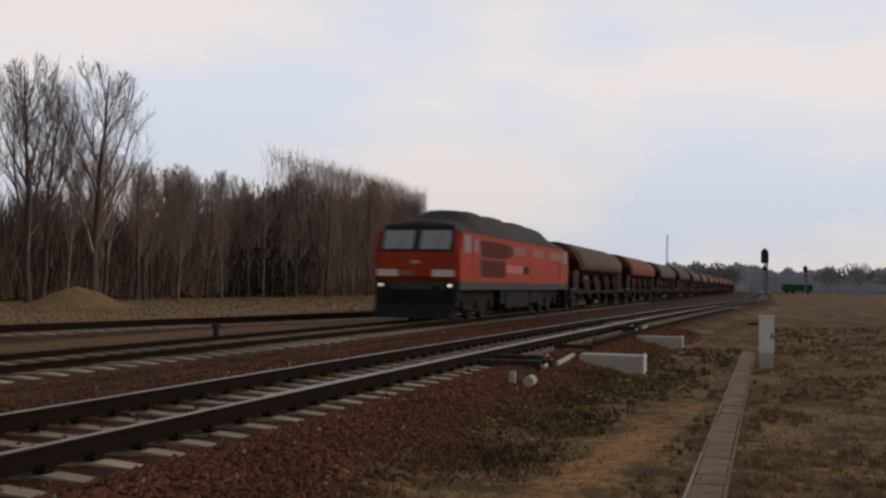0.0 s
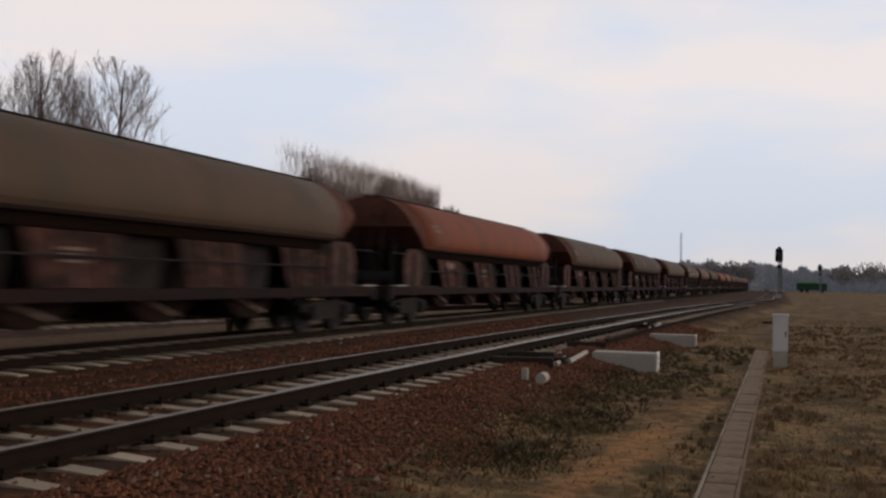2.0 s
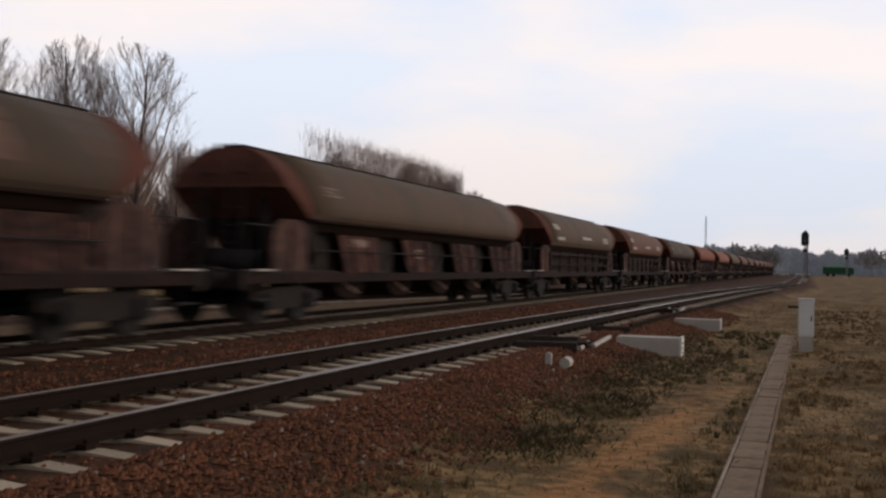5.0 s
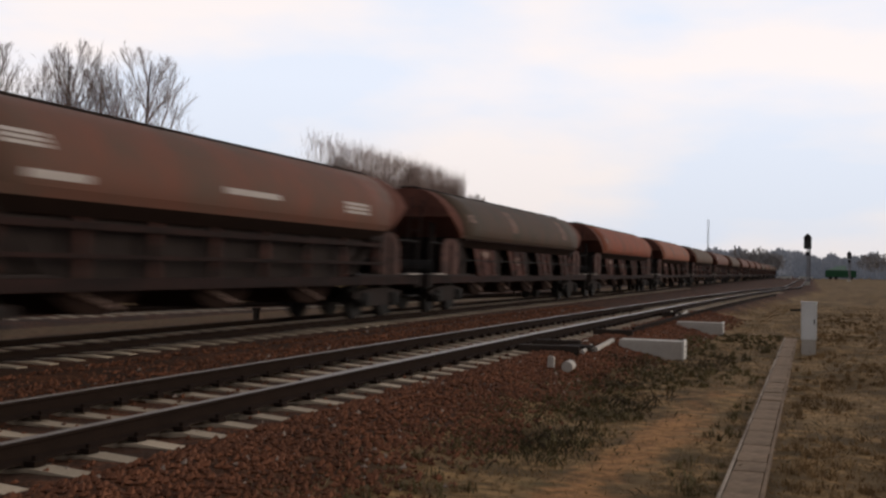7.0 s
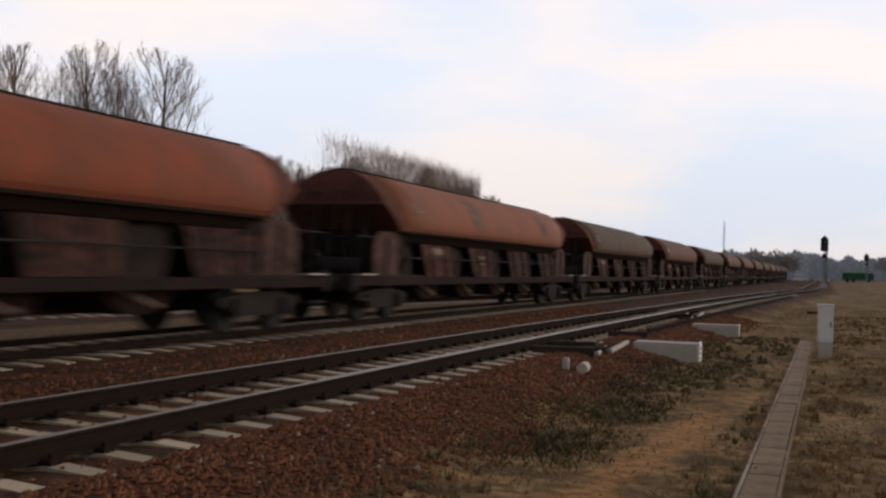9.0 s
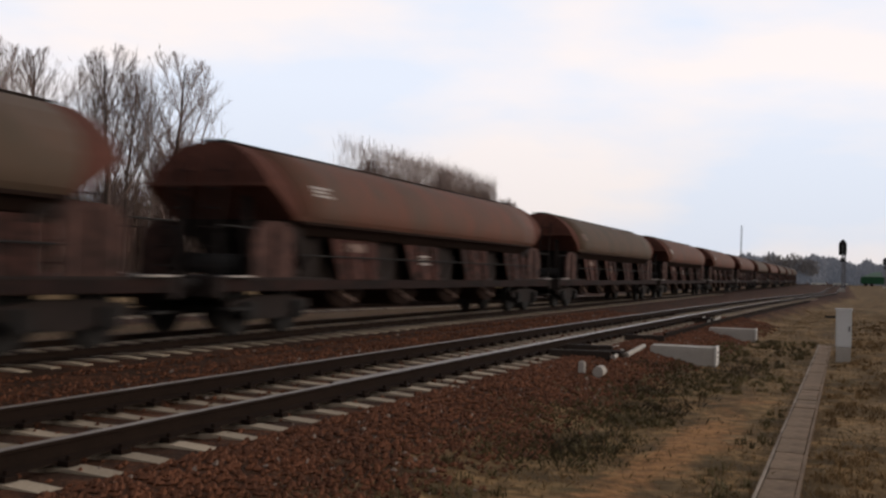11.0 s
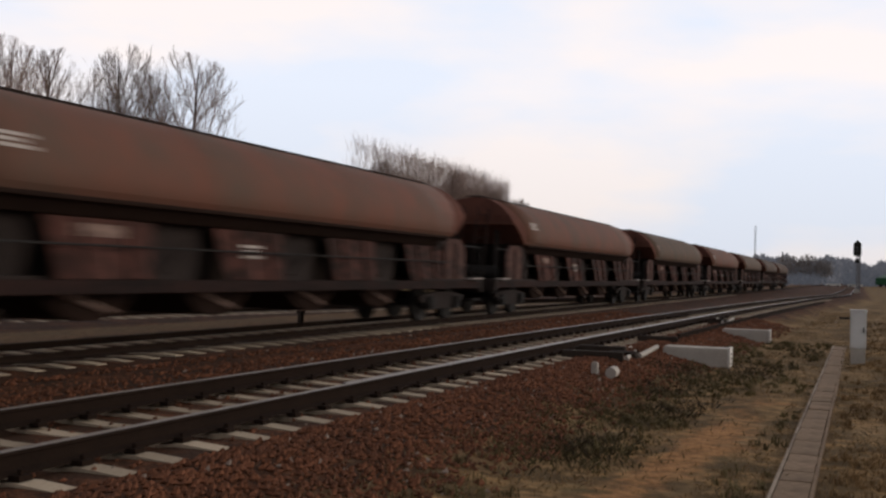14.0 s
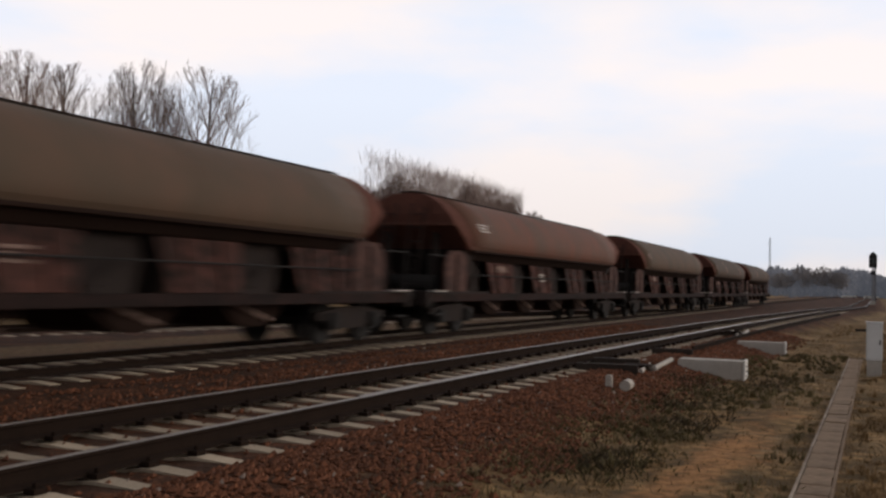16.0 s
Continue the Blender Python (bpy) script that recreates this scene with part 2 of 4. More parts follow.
    l.new(calc("ADD", grain, tuft), bp.inputs["Height"])
    l.new(bp.outputs[0], bs.inputs["Normal"])
    return m


M["ground"] = ground_material()
M.update(
    blade=mat("brown_grass_blade", (0.31, 0.198, 0.096), (0.165, 0.108, 0.054), 0.9, 0.6, 5, 0.0, amount=0.8),
    strawblade=mat("straw_blade", (0.23, 0.175, 0.105), (0.14, 0.105, 0.065), 0.9, 0.6, 5, 0.0, amount=0.8),
    tuft=mat("withered_tuft", (0.30, 0.195, 0.095), (0.165, 0.108, 0.054), 0.95, 0.5, 5, 0.0, amount=0.8),
    darktuft=mat("green_brown_tuft", (0.175, 0.138, 0.066), (0.095, 0.074, 0.038), 0.95, 0.6, 5, 0.0, amount=0.8),
    curb=mat("pale_trough_edge", (0.38, 0.31, 0.24), (0.20, 0.15, 0.11), 0.95, 1.1, 20, 0.2, amount=0.85),
    greenweed=mat("dull_green_weed", (0.12, 0.10, 0.046), (0.07, 0.055, 0.03), 0.95, 1.0, 6, 0.0),
    weed=mat("dead_weed_stalk", (0.075, 0.055, 0.035), (0.045, 0.038, 0.024), 0.95, 1.0, 6, 0.0),
)


# ---- mesh helpers ----
def mesh_of(name, verts, faces, material, smooth=False):
    me = bpy.data.meshes.new(name)
    me.from_pydata(verts, [], faces)
    me.materials.append(material)
    if smooth:
        me.polygons.foreach_set("use_smooth", [True] * len(me.polygons))
    me.update()
    return me


def part(name, bm, material, parent=None, label="", smooth=False):
    me = bpy.data.meshes.new(name)
    bmesh.ops.recalc_face_normals(bm, faces=bm.faces)
    bm.to_mesh(me)
    bm.free()
    me.materials.append(material)
    if smooth:
        me.polygons.foreach_set("use_smooth", [True] * len(me.polygons))
    ob = new(name, me)
    if parent:
        ob.parent = parent
    if label:
        ob["label"] = label
    return ob


def box(bm, x0, x1, y0, y1, z0, z1, bevel=0.0):
    r = bmesh.ops.create_cube(bm, size=1, matrix=Matrix.Translation(((x0 + x1) / 2, (y0 + y1) / 2, (z0 + z1) / 2)) @ Matrix.Diagonal((abs(x1 - x0), abs(y1 - y0), abs(z1 - z0), 1)))
    if bevel:
        edges = {e for v in r["verts"] for e in v.link_edges}
        bmesh.ops.bevel(bm, geom=list(edges), offset=bevel, segments=2, affect="EDGES")
    return bm


def boxed(*a, bevel=0.0):
    return box(bmesh.new(), *a, bevel=bevel)


def rod(bm, a, b, r, seg=8, r2=None):
    a, b = Vector(a), Vector(b)
    d = b - a
    m = Matrix.Translation((a + b) / 2) @ d.to_track_quat("Z", "Y").to_matrix().to_4x4()
    bmesh.ops.create_cone(bm, cap_ends=True, segments=seg, radius1=r, radius2=r if r2 is None else r2, depth=d.length, matrix=m)
    return bm


def rodded(*a, **k):
    return rod(bmesh.new(), *a, **k)


def loft(sections, closed=True, caps=True):
    """A skin through rings of equal count."""
    bm = bmesh.new()
    rings = [[bm.verts.new(p) for p in s] for s in sections]
    n = len(rings[0])
    for a, b in zip(rings, rings[1:]):
        for i in range(n if closed else n - 1):
            j = (i + 1) % n
            bm.faces.new((a[i], a[j], b[j], b[i]))
    if caps:
        bm.faces.new(rings[0])
        bm.faces.new(rings[-1])
    return bm


def empty(name, label, category, group="", kind=""):
    ob = new(name)
    return tagged(ob, label, category, group, kind)


# ---- ground ----
TRACKS = (-6.05, -11.13, -18.5)


def bend(y):
    """How far the loop line swings to the field side."""
    y = max(0.0, min(y, 110.0))
    return 3.6e-4 * y * y


def rise(x, y):
    """Height of the ground over the plan."""
    u = x - bend(y) if x > -9 else x
    z = -0.52
    z += 0.33 * max(0, min(1, (-2.9 - u) / 1.4)) * max(0, min(1, (x + 24) / 4))
    z += 0.04 * noise.noise((x * 0.25, y * 0.25, 0))
    if u > -3.6:
        lumpy = min(1.0, max(0.0, (abs(x + 0.5) - 0.2) / 0.9))
        z += (0.03 * noise.noise((x * 1.3, y * 1.3, 3)) + 0.02 * noise.noise((x * 4, y * 4, 7))) * (0.4 + 0.6 * lumpy)
        z += 0.09 * lumpy * noise.noise((x * 0.55, y * 0.4, 11)) * (1 if x > -0.5 else 0.4)
    if x > 2:
        z += min(0.35, (x - 2) * 0.05) * max(0.0, min(1.0, (y - 8) / 20))
    d = math.hypot((x + 40) / 3.2, (y - 54) / 3.4)
    if d < 1:
        z += 1.25 * (1 - d * d) ** 2
    if -20 < x and u < -3.4:
        z = min(z, -0.198)
        if u > -9:
            off = abs(u - TRACKS[0])
            if off < 1.42:
                z = min(z, -0.236 if off < 0.85 else -0.217)
        else:
            z += 0.04
            if abs(x - TRACKS[1]) < 1.4:
                z = min(z, -0.168)
    return z


def ground():
    xs = [-2500, -800, -300, -120, -70, -60] + [-55 + 1.0 * i for i in range(30)] + [-25 + 0.5 * i for i in range(36)] + [-7 + 0.13 * i for i in range(100)] + [6 + i for i in range(24)] + [35, 50, 90, 200, 600, 2500]
    ys = [-300, -60, -20, 0] + [2 + 0.25 * i for i in range(150)] + [40 + 1.0 * i for i in range(60)] + [102, 110, 130, 160, 200, 260, 350, 500, 800, 1400, 3000]
    verts = [(x, y, rise(x, y)) for y in ys for x in xs]
    w = len(xs)
    faces = [(j * w + i, j * w + i + 1, (j + 1) * w + i + 1, (j + 1) * w + i) for j in range(len(ys) - 1) for i in range(w - 1)]
    me = mesh_of("ground", verts, faces, M["ground"], True)
    return tagged(new("ground", me), "dry grass, sand and rust-brown ballast beside the tracks", "ground", kind="structure")


ground()


# ---- tracks ----
RAIL_PROFILE = [(-0.07, -0.17), (0.07, -0.17), (0.07, -0.155), (0.012, -0.13), (0.012, -0.045), (0.036, -0.035), (0.036, -0.006), (0.028, 0), (-0.028, 0), (-0.036, -0.006), (-0.036, -0.035), (-0.012, -0.045), (-0.012, -0.13), (-0.07, -0.155)]


def rail_mesh(name, x_of, y0, y1, step, top="railtop", drop=0.0, low=1.0):
    """A flat-bottomed rail swept along x_of(y)."""
    n = max(1, int((y1 - y0) / step))
    ys = [y0 + (y1 - y0) * k / n for k in range(n + 1)]
    bm = loft([[(x_of(y) + x, y, z * low - drop) for x, z in RAIL_PROFILE] for y in ys])
    bmesh.ops.recalc_face_normals(bm, faces=bm.faces)
    me = bpy.data.meshes.new(name)
    bm.to_mesh(me)
    bm.free()
    me.materials.append(M["railside"])
    me.materials.append(M[top])
    for p in me.polygons:
        if p.center.z > -0.008 - drop and abs(p.normal.y) < 0.5:
            p.material_index = 1
    return me


def sleeper_mesh(half=1.3):
    s = [[(x, -0.13, -0.42), (x, 0.13, -0.42), (x, 0.10, z), (x, -0.10, z)] for x, z in ((-half, -0.215), (-half + 0.35, -0.19), (-0.4, -0.225), (0.4, -0.225), (half - 0.35, -0.19), (half, -0.215))]
    bm = loft(s)
    bmesh.ops.recalc_face_normals(bm, faces=bm.faces)
    me = bpy.data.meshes.new("sleeper")
    bm.to_mesh(me)
    bm.free()
    me.materials.append(M["concrete"])
    return me


SLEEPER = sleeper_mesh()


def fastening_mesh():
    bm = bmesh.new()
    for s in (-1, 1):
        for d in (-1, 1):
            x = s * 0.7535 + d * 0.12
            box(bm, x - 0.05, x + 0.05, -0.06, 0.06, -0.19, -0.15)
            rod(bm, (x, 0, -0.16), (x, 0, -0.115), 0.02, 6)
    me = bpy.data.meshes.new("rail_fastening")
    bm.to_mesh(me)
    bm.free()
    me.materials.append(M["railside"])
    return me


FASTENING = fastening_mesh()


def siding(y):
    """The siding runs in towards the main line."""
    return 0.15 * (min(y, 66.0) - 21.7)


def track(x, swing, first, count, label, top="railtop", clips=0, low=1.0):
    t = empty("railway_track", label, "track", "tracks of the line", "structure")
    for s in (-1, 1):
        r = new("rail", rail_mesh("rail", lambda y: x + s * 0.7535 + (swing(y) if swing else 0), -60, 66 if swing is siding else 600, 4.0 if swing else 700, top, 0.0, low))
        r.parent = t
    for k in range(count):
        y = first + 0.6 * k
        o = new("sleeper", SLEEPER)
        o.parent = t
        o.location = (x + (swing(y) if swing else 0) + random.uniform(-0.02, 0.02), y + random.uniform(-0.015, 0.015), random.uniform(-0.006, 0.004) + 0.17 * (1 - low) - (0.012 if low < 1 else 0.0))
        o.rotation_euler = (0, 0, random.uniform(-0.008, 0.008) - (0.149 if swing is siding else 0))
        if k < clips:
            c = new("rail_fastening", FASTENING)
            c.parent = o
    return t


track(TRACKS[0], bend, -1.15, 150, "railway track with pale concrete sleepers in rusty ballast", clips=70)
track(TRACKS[1], None, 4.06, 150, "railway track with pale concrete sleepers under the passing train", "railside", low=0.6)
track(TRACKS[2], siding, 8.0, 96, "rusty siding track with concrete sleepers behind the train", "railside", low=0.6)

# switch blade that lies against the near rail, and a spare rail on the ballast
blade = new("switch_blade", rail_mesh("switch_blade", lambda y: TRACKS[0] + 0.7535 - 0.078 + bend(y), 10.5, 44.0, 1.0, "railtop", 0.004))
tagged(blade, "polished steel switch blade lying against the near rail", "switch rail", kind="structure")
spare = new("spare_rail", rail_mesh("spare_rail", lambda y: TRACKS[0] + 1.85 + bend(y), 25.0, 74.0, 2.0, "railside", 0.065))
tagged(spare, "rusty spare rail laid on the ballast beside the track", "rail")


def stones():
    """Loose ballast over the shoulder and between the sleepers."""
    rng = np.random.default_rng(4)
    n = 26000
    y = 2.5 + 38 * rng.random(n) ** 1.5
    u = np.where(rng.random(n) < 0.72, -4.75 + 2.1 * rng.random(n) ** 1.25, -9.4 + 4.7 * rng.random(n))
    size = rng.uniform(0.014, 0.034, n) * (1 + 0.02 * y)
    octa = np.array([(1, 0, 0), (-1, 0, 0), (0, 1, 0), (0, -1, 0), (0, 0, 1), (0, 0, -1)], float)
    tri = np.array([(0, 2, 4), (2, 1, 4), (1, 3, 4), (3, 0, 4), (2, 0, 5), (1, 2, 5), (3, 1, 5), (0, 3, 5)])
    verts, faces = [], []
    for i in range(n):
        x = u[i] + bend(y[i])
        # grass has crept in over the foot of the shoulder
        if u[i] > -3.15 + 0.55 * noise.noise((y[i] * 0.55, u[i] * 0.8, 3)) + rng.normal(0, 0.12):
            x = u[i] - 1.3 * rng.random() + bend(y[i])
        # the sleepers of the near line lie clear
        if abs(x - bend(y[i]) - TRACKS[0]) < 1.35 and rng.random() < 0.75:
            x = -7.45 - 1.9 * rng.random() + bend(y[i])
        v = octa * size[i] * rng.uniform(0.6, 1.35, (6, 1))
        a = rng.uniform(0, 6.28)
        c, s = math.cos(a), math.sin(a)
        v = np.stack([v[:, 0] * c - v[:, 1] * s, v[:, 0] * s + v[:, 1] * c + 0.4 * v[:, 2], v[:, 2] * 0.8], -1)
        v += (x, y[i], rise(x, y[i]) + size[i] * 0.35)
        faces.append(tri + 6 * i)
        verts.append(v)
    me = mesh_of("ballast_stones", np.concatenate(verts).tolist(), np.concatenate(faces).tolist(), M["stone"])
    tagged(new("ballast_stones", me), "loose rust-brown ballast stones", "ballast", kind="stuff")


def blades(name, label, n, material, seed, place, tall, wide):
    """Upright leaves of grass or weed; place(rng) gives x, y."""
    rng = np.random.default_rng(seed)
    verts, faces = [], []
    for i in range(n):
        x, y = place(rng)
        z = rise(x, y) - 0.01
        a, h = rng.uniform(0, 6.28), tall * rng.uniform(0.4, 1.2)
        w = wide * (1 + 0.03 * y)
        dx, dy = math.cos(a) * w, math.sin(a) * w
        lx, ly = rng.normal(0, 0.45, 2) * h
        k = 4 * i
        verts += [(x - dx, y - dy, z), (x + dx, y + dy, z), (x + lx * 0.4 + dx * 0.6, y + ly * 0.4 + dy * 0.6, z + h * 0.6), (x + lx, y + ly, z + h * 0.9)]
        faces += [(k, k + 1, k + 2), (k, k + 2, k + 3)]
    me = mesh_of(name, verts, faces, material)
    return tagged(new(name, me), label, "grass", kind="stuff")


stones()


def in_field(rng):
    while True:
        y = 3 + 60 * rng.random() ** 1.6
        x = -3.5 + (5.5 + 0.42 * y) * rng.random() - 0.4 * rng.random()
        if abs(x + 0.5) < 0.2 and y < 30 and rng.random() < (1.0 if abs(x + 0.5) < 0.09 else 0.75) - 0.62 * (y > 13):
            continue
        if abs(x + 1.72 - 0.06 * (y - 9)) < 0.42 and 4 < y < 17 and rng.random() < 0.85:
            continue
        return x + (bend(y) if x < -2 else 0), y


def clumped(rng):
    while True:
        x, y = in_field(rng)
        if noise.noise((x * 0.7, y * 0.5, 2)) > -0.05:
            return x, y


def tufts(name, label, n, material, seed, place, tall, per=13):
    """Bunches of arching leaves that grow from one root each."""
    rng = np.random.default_rng(seed)
    verts, faces = [], []
    for _ in range(n):
        x, y = place(rng)
        z = rise(x, y) - 0.02
        big = tall * rng.uniform(0.5, 1.25)
        for _ in range(per):
            a, out = rng.uniform(0, 6.28), rng.uniform(0.25, 1.0)
            h, w = big * rng.uniform(0.55, 1.1), 0.005 * (1 + 0.05 * y)
            cx, sx = math.cos(a), math.sin(a)
            px, py = -sx * w, cx * w
            bx, by = x + rng.normal(0, 0.03), y + rng.normal(0, 0.03)
            k = len(verts)
            for f, up, thin in ((0.0, 0.0, 1.0), (0.35, 0.7, 0.8), (1.0, 0.85 + 0.2 * rng.random() - 0.3 * out, 0.15)):
                qx, qy, qz = bx + cx * out * h * f, by + sx * out * h * f, z + h * up
                verts += [(qx - px * thin, qy - py * thin, qz), (qx + px * thin, qy + py * thin, qz)]
            faces += [(k, k + 1, k + 3, k + 2), (k + 2, k + 3, k + 5, k + 4)]
    return tagged(new(name, mesh_of(name, verts, faces, material)), label, "grass", kind="stuff")


def right_verge(rng):
    while True:
        y = 4 + 46 * rng.random() ** 1.3
        x = -0.22 + (3.0 + 0.4 * y) * rng.random() ** 1.15
        if noise.noise((x * 0.5, y * 0.35, 21)) > -0.12 - 0.25 * rng.random():
            return x, y


def left_verge(rng):
    while True:
        y = 5 + 26 * rng.random() ** 1.2
        x = -3.3 + 2.55 * rng.random()
        if abs(x + 1.72 - 0.06 * (y - 9)) < 0.5 and y < 16 or noise.noise((x * 0.8, y * 0.4, 5)) < -0.1:
            continue
        return x + (bend(y) if x < -2 else 0), y


tufts("verge_tufts", "brown tufts of long withered grass", 3600, M["tuft"], 41, right_verge, 0.12)
tufts("ballast_edge_tufts", "dark green-brown tufts along the ballast edge", 520, M["darktuft"], 42, left_verge, 0.13)
blades("dry_grass", "short dry brown grass on the verge", 100000, M["blade"], 11, in_field, 0.05, 0.0045)
blades("straw_grass", "pale straw-coloured grass stalks", 9000, M["strawblade"], 12, clumped, 0.085, 0.003)


def weed_spot(rng):
    s = ((-2.9, 16.5, 0.55, 1.6), (-2.2, 14.0, 0.5, 1.2), (-3.2, 19.6, 0.5, 1.0), (-2.6, 10.5, 0.6, 1.2), (-1.9, 21.0, 0.5, 2.0))
    a = s[rng.integers(len(s))]
    return a[0] + rng.normal(0, a[2] * 0.5), a[1] + rng.normal(0, a[3] * 0.5)


blades("dead_weeds", "dark dead weeds at the foot of the ballast", 1500, M["weed"], 13, weed_spot, 0.11, 0.003)


def green_spot(rng):
    s = ((-2.65, 13.2, 0.5, 0.9), (-2.85, 9.9, 0.6, 0.7), (-2.5, 10.6, 0.5, 0.8), (-3.0, 16.0, 0.6, 2.0), (-2.4, 18.5, 0.6, 2.0), (-3.2, 12.0, 0.5, 1.2))
    a = s[rng.integers(len(s))]
    return a[0] + rng.normal(0, a[2] * 0.6), a[1] + rng.normal(0, a[3] * 0.6)


blades("green_weeds", "dull green weeds creeping over the ballast edge", 4500, M["greenweed"], 15, green_spot, 0.07, 0.006)


def far_strip(rng):
    return -23 - 26 * rng.random(), 25 + 95 * rng.random()


blades("meadow_grass", "pale withered grass before the wood", 14000, M["strawblade"], 14, far_strip, 0.14, 0.012)

# ---- the train ----
SPEED = 25.2


def paint(name, colour, dust, amount=0.75):
    """Weathered wagon paint: broad dust over a base colour, with fine streaks."""
    return mat(name, colour, dust, 0.7, 0.9, 6, 0.06, amount=amount, stretch=(0.35, 0.9, 0.3), spec=0.12)


PAINTS = {
    "grey-brown": paint("dusty_grey_brown_paint", (0.132, 0.080, 0.054), (0.090, 0.068, 0.047)),
    "rust-red": paint("rust_red_paint", (0.27, 0.070, 0.034), (0.17, 0.068, 0.040)),
    "dark brown": paint("dark_brown_paint", (0.098, 0.057, 0.039), (0.062, 0.051, 0.036)),
    "red-brown": paint("red_brown_paint", (0.185, 0.075, 0.05), (0.115, 0.075, 0.055)),
    "orange-brown": paint("orange_brown_paint", (0.31, 0.112, 0.064), (0.21, 0.095, 0.060)),
}
M["chassis"] = mat("grimy_chassis_brown", (0.036, 0.026, 0.0225), (0.021, 0.016, 0.0145), 0.85, 1.0, 10, 0.2)
M["solebar"] = mat("dirty_red_solebar", (0.034, 0.017, 0.014), (0.014, 0.010, 0.009), 0.9, 1.0, 8, 0.15, amount=0.8)
M["panel"] = mat("faded_red_panel", (0.105, 0.044, 0.034), (0.020, 0.013, 0.011), 0.85, 0.9, 5, 0.1, amount=0.85)
M["endwall"] = mat("brake_dust_brown", (0.165, 0.068, 0.050), (0.085, 0.042, 0.033), 0.9, 0.8, 8, 0.1, spec=0.05)
M["tank"] = mat("dusty_tank", (0.034, 0.031, 0.029), (0.022, 0.020, 0.019), 0.85, 1.0, 10, 0.1)
M["patch"] = mat("faded_touch_up", (0.19, 0.105, 0.075), (0.11, 0.068, 0.05), 0.7, 0.9, 6, 0.05, amount=0.8)
# dark brown with the shade of undersides put into its colour
M["band"] = mat("shade_dark_hopper_brown", (0.030, 0.017, 0.013), (0.017, 0.011, 0.009), 0.9, 0.8, 8, 0.1, spec=0.05)
M["bracket"] = mat("dusty_pink_bracket", (0.105, 0.055, 0.045), (0.028, 0.018, 0.015), 0.85, 1.1, 5, 0.1, amount=0.8)
M["stencil"] = mat("faded_stencil", (0.30, 0.21, 0.175), (0.12, 0.075, 0.06), 0.85, 4, 16, 0.05, amount=0.9)
M["pale"] = mat("pale_stencil_paint", (0.55, 0.5, 0.45), (0.38, 0.33, 0.3), 0.8, 3, 20, 0.05)


def wheel_bm(s, y, r):
    bm = bmesh.new()
    rod(bm, (s * 0.69, y, r), (s * 0.82, y, r), r, 24)
    rod(bm, (s * 0.66, y, r), (s * 0.69, y, r), r + 0.03, 24)
    rod(bm, (s * 0.82, y, r), (s * 0.90, y, r), 0.16, 12)
    return bm


def bogie(w, yc, r=0.46, gap=0.9, axles=(-1, 1), long=1.45, lift=0.0):
    b = part("bogie", boxed(-1.0, 1.0, yc - 0.25, yc + 0.25, 0.42, 0.72, bevel=0.03), M["black"], w)
    for s in (-1, 1):
        sec = [(-long, 0.50), (-long * 0.62, 0.42), (-0.4, 0.30), (0.4, 0.30), (long * 0.62, 0.42), (long, 0.50), (long, 0.64 + lift), (0.5, 0.74 + lift), (-0.5, 0.74 + lift), (-long, 0.64 + lift)]
        part("side_frame", loft([[(s * x, yc + y, z) for y, z in sec] for x in (0.93, 1.05)]), M["chassis"], b)
        for a in axles:
            part("wheel", wheel_bm(s, yc + a * gap, r), M["black"], b)
            part("axle_box", boxed(s * 1.0, s * 1.16, yc + a * gap - 0.16, yc + a * gap + 0.16, r - 0.17, r + 0.17, bevel=0.03), M["black"], b)
            part("spring", rodded((s * 1.0, yc + a * gap - 0.26, 0.42), (s * 1.0, yc + a * gap - 0.26, 0.66), 0.07, 8), M["black"], b)
    for a in axles:
        part("axle", rodded((-0.7, yc + a * gap, r), (0.7, yc + a * gap, r), 0.08, 10), M["black"], b)


def buffers(w, y, d, z=0.95):
    for s in (-0.87, 0.87):
        p = part("buffer", rodded((s, y, z), (s, y + d * 0.45, z), 0.09, 12), M["black"], w)
        part("buffer_head", rodded((s, y + d * 0.45, z), (s, y + d * 0.5, z), 0.22, 16), M["chassis"], p)
    part("coupling", rodded((0, y, z - 0.02), (0, y + d * 0.5, z - 0.08), 0.06, 8), M["black"], w)


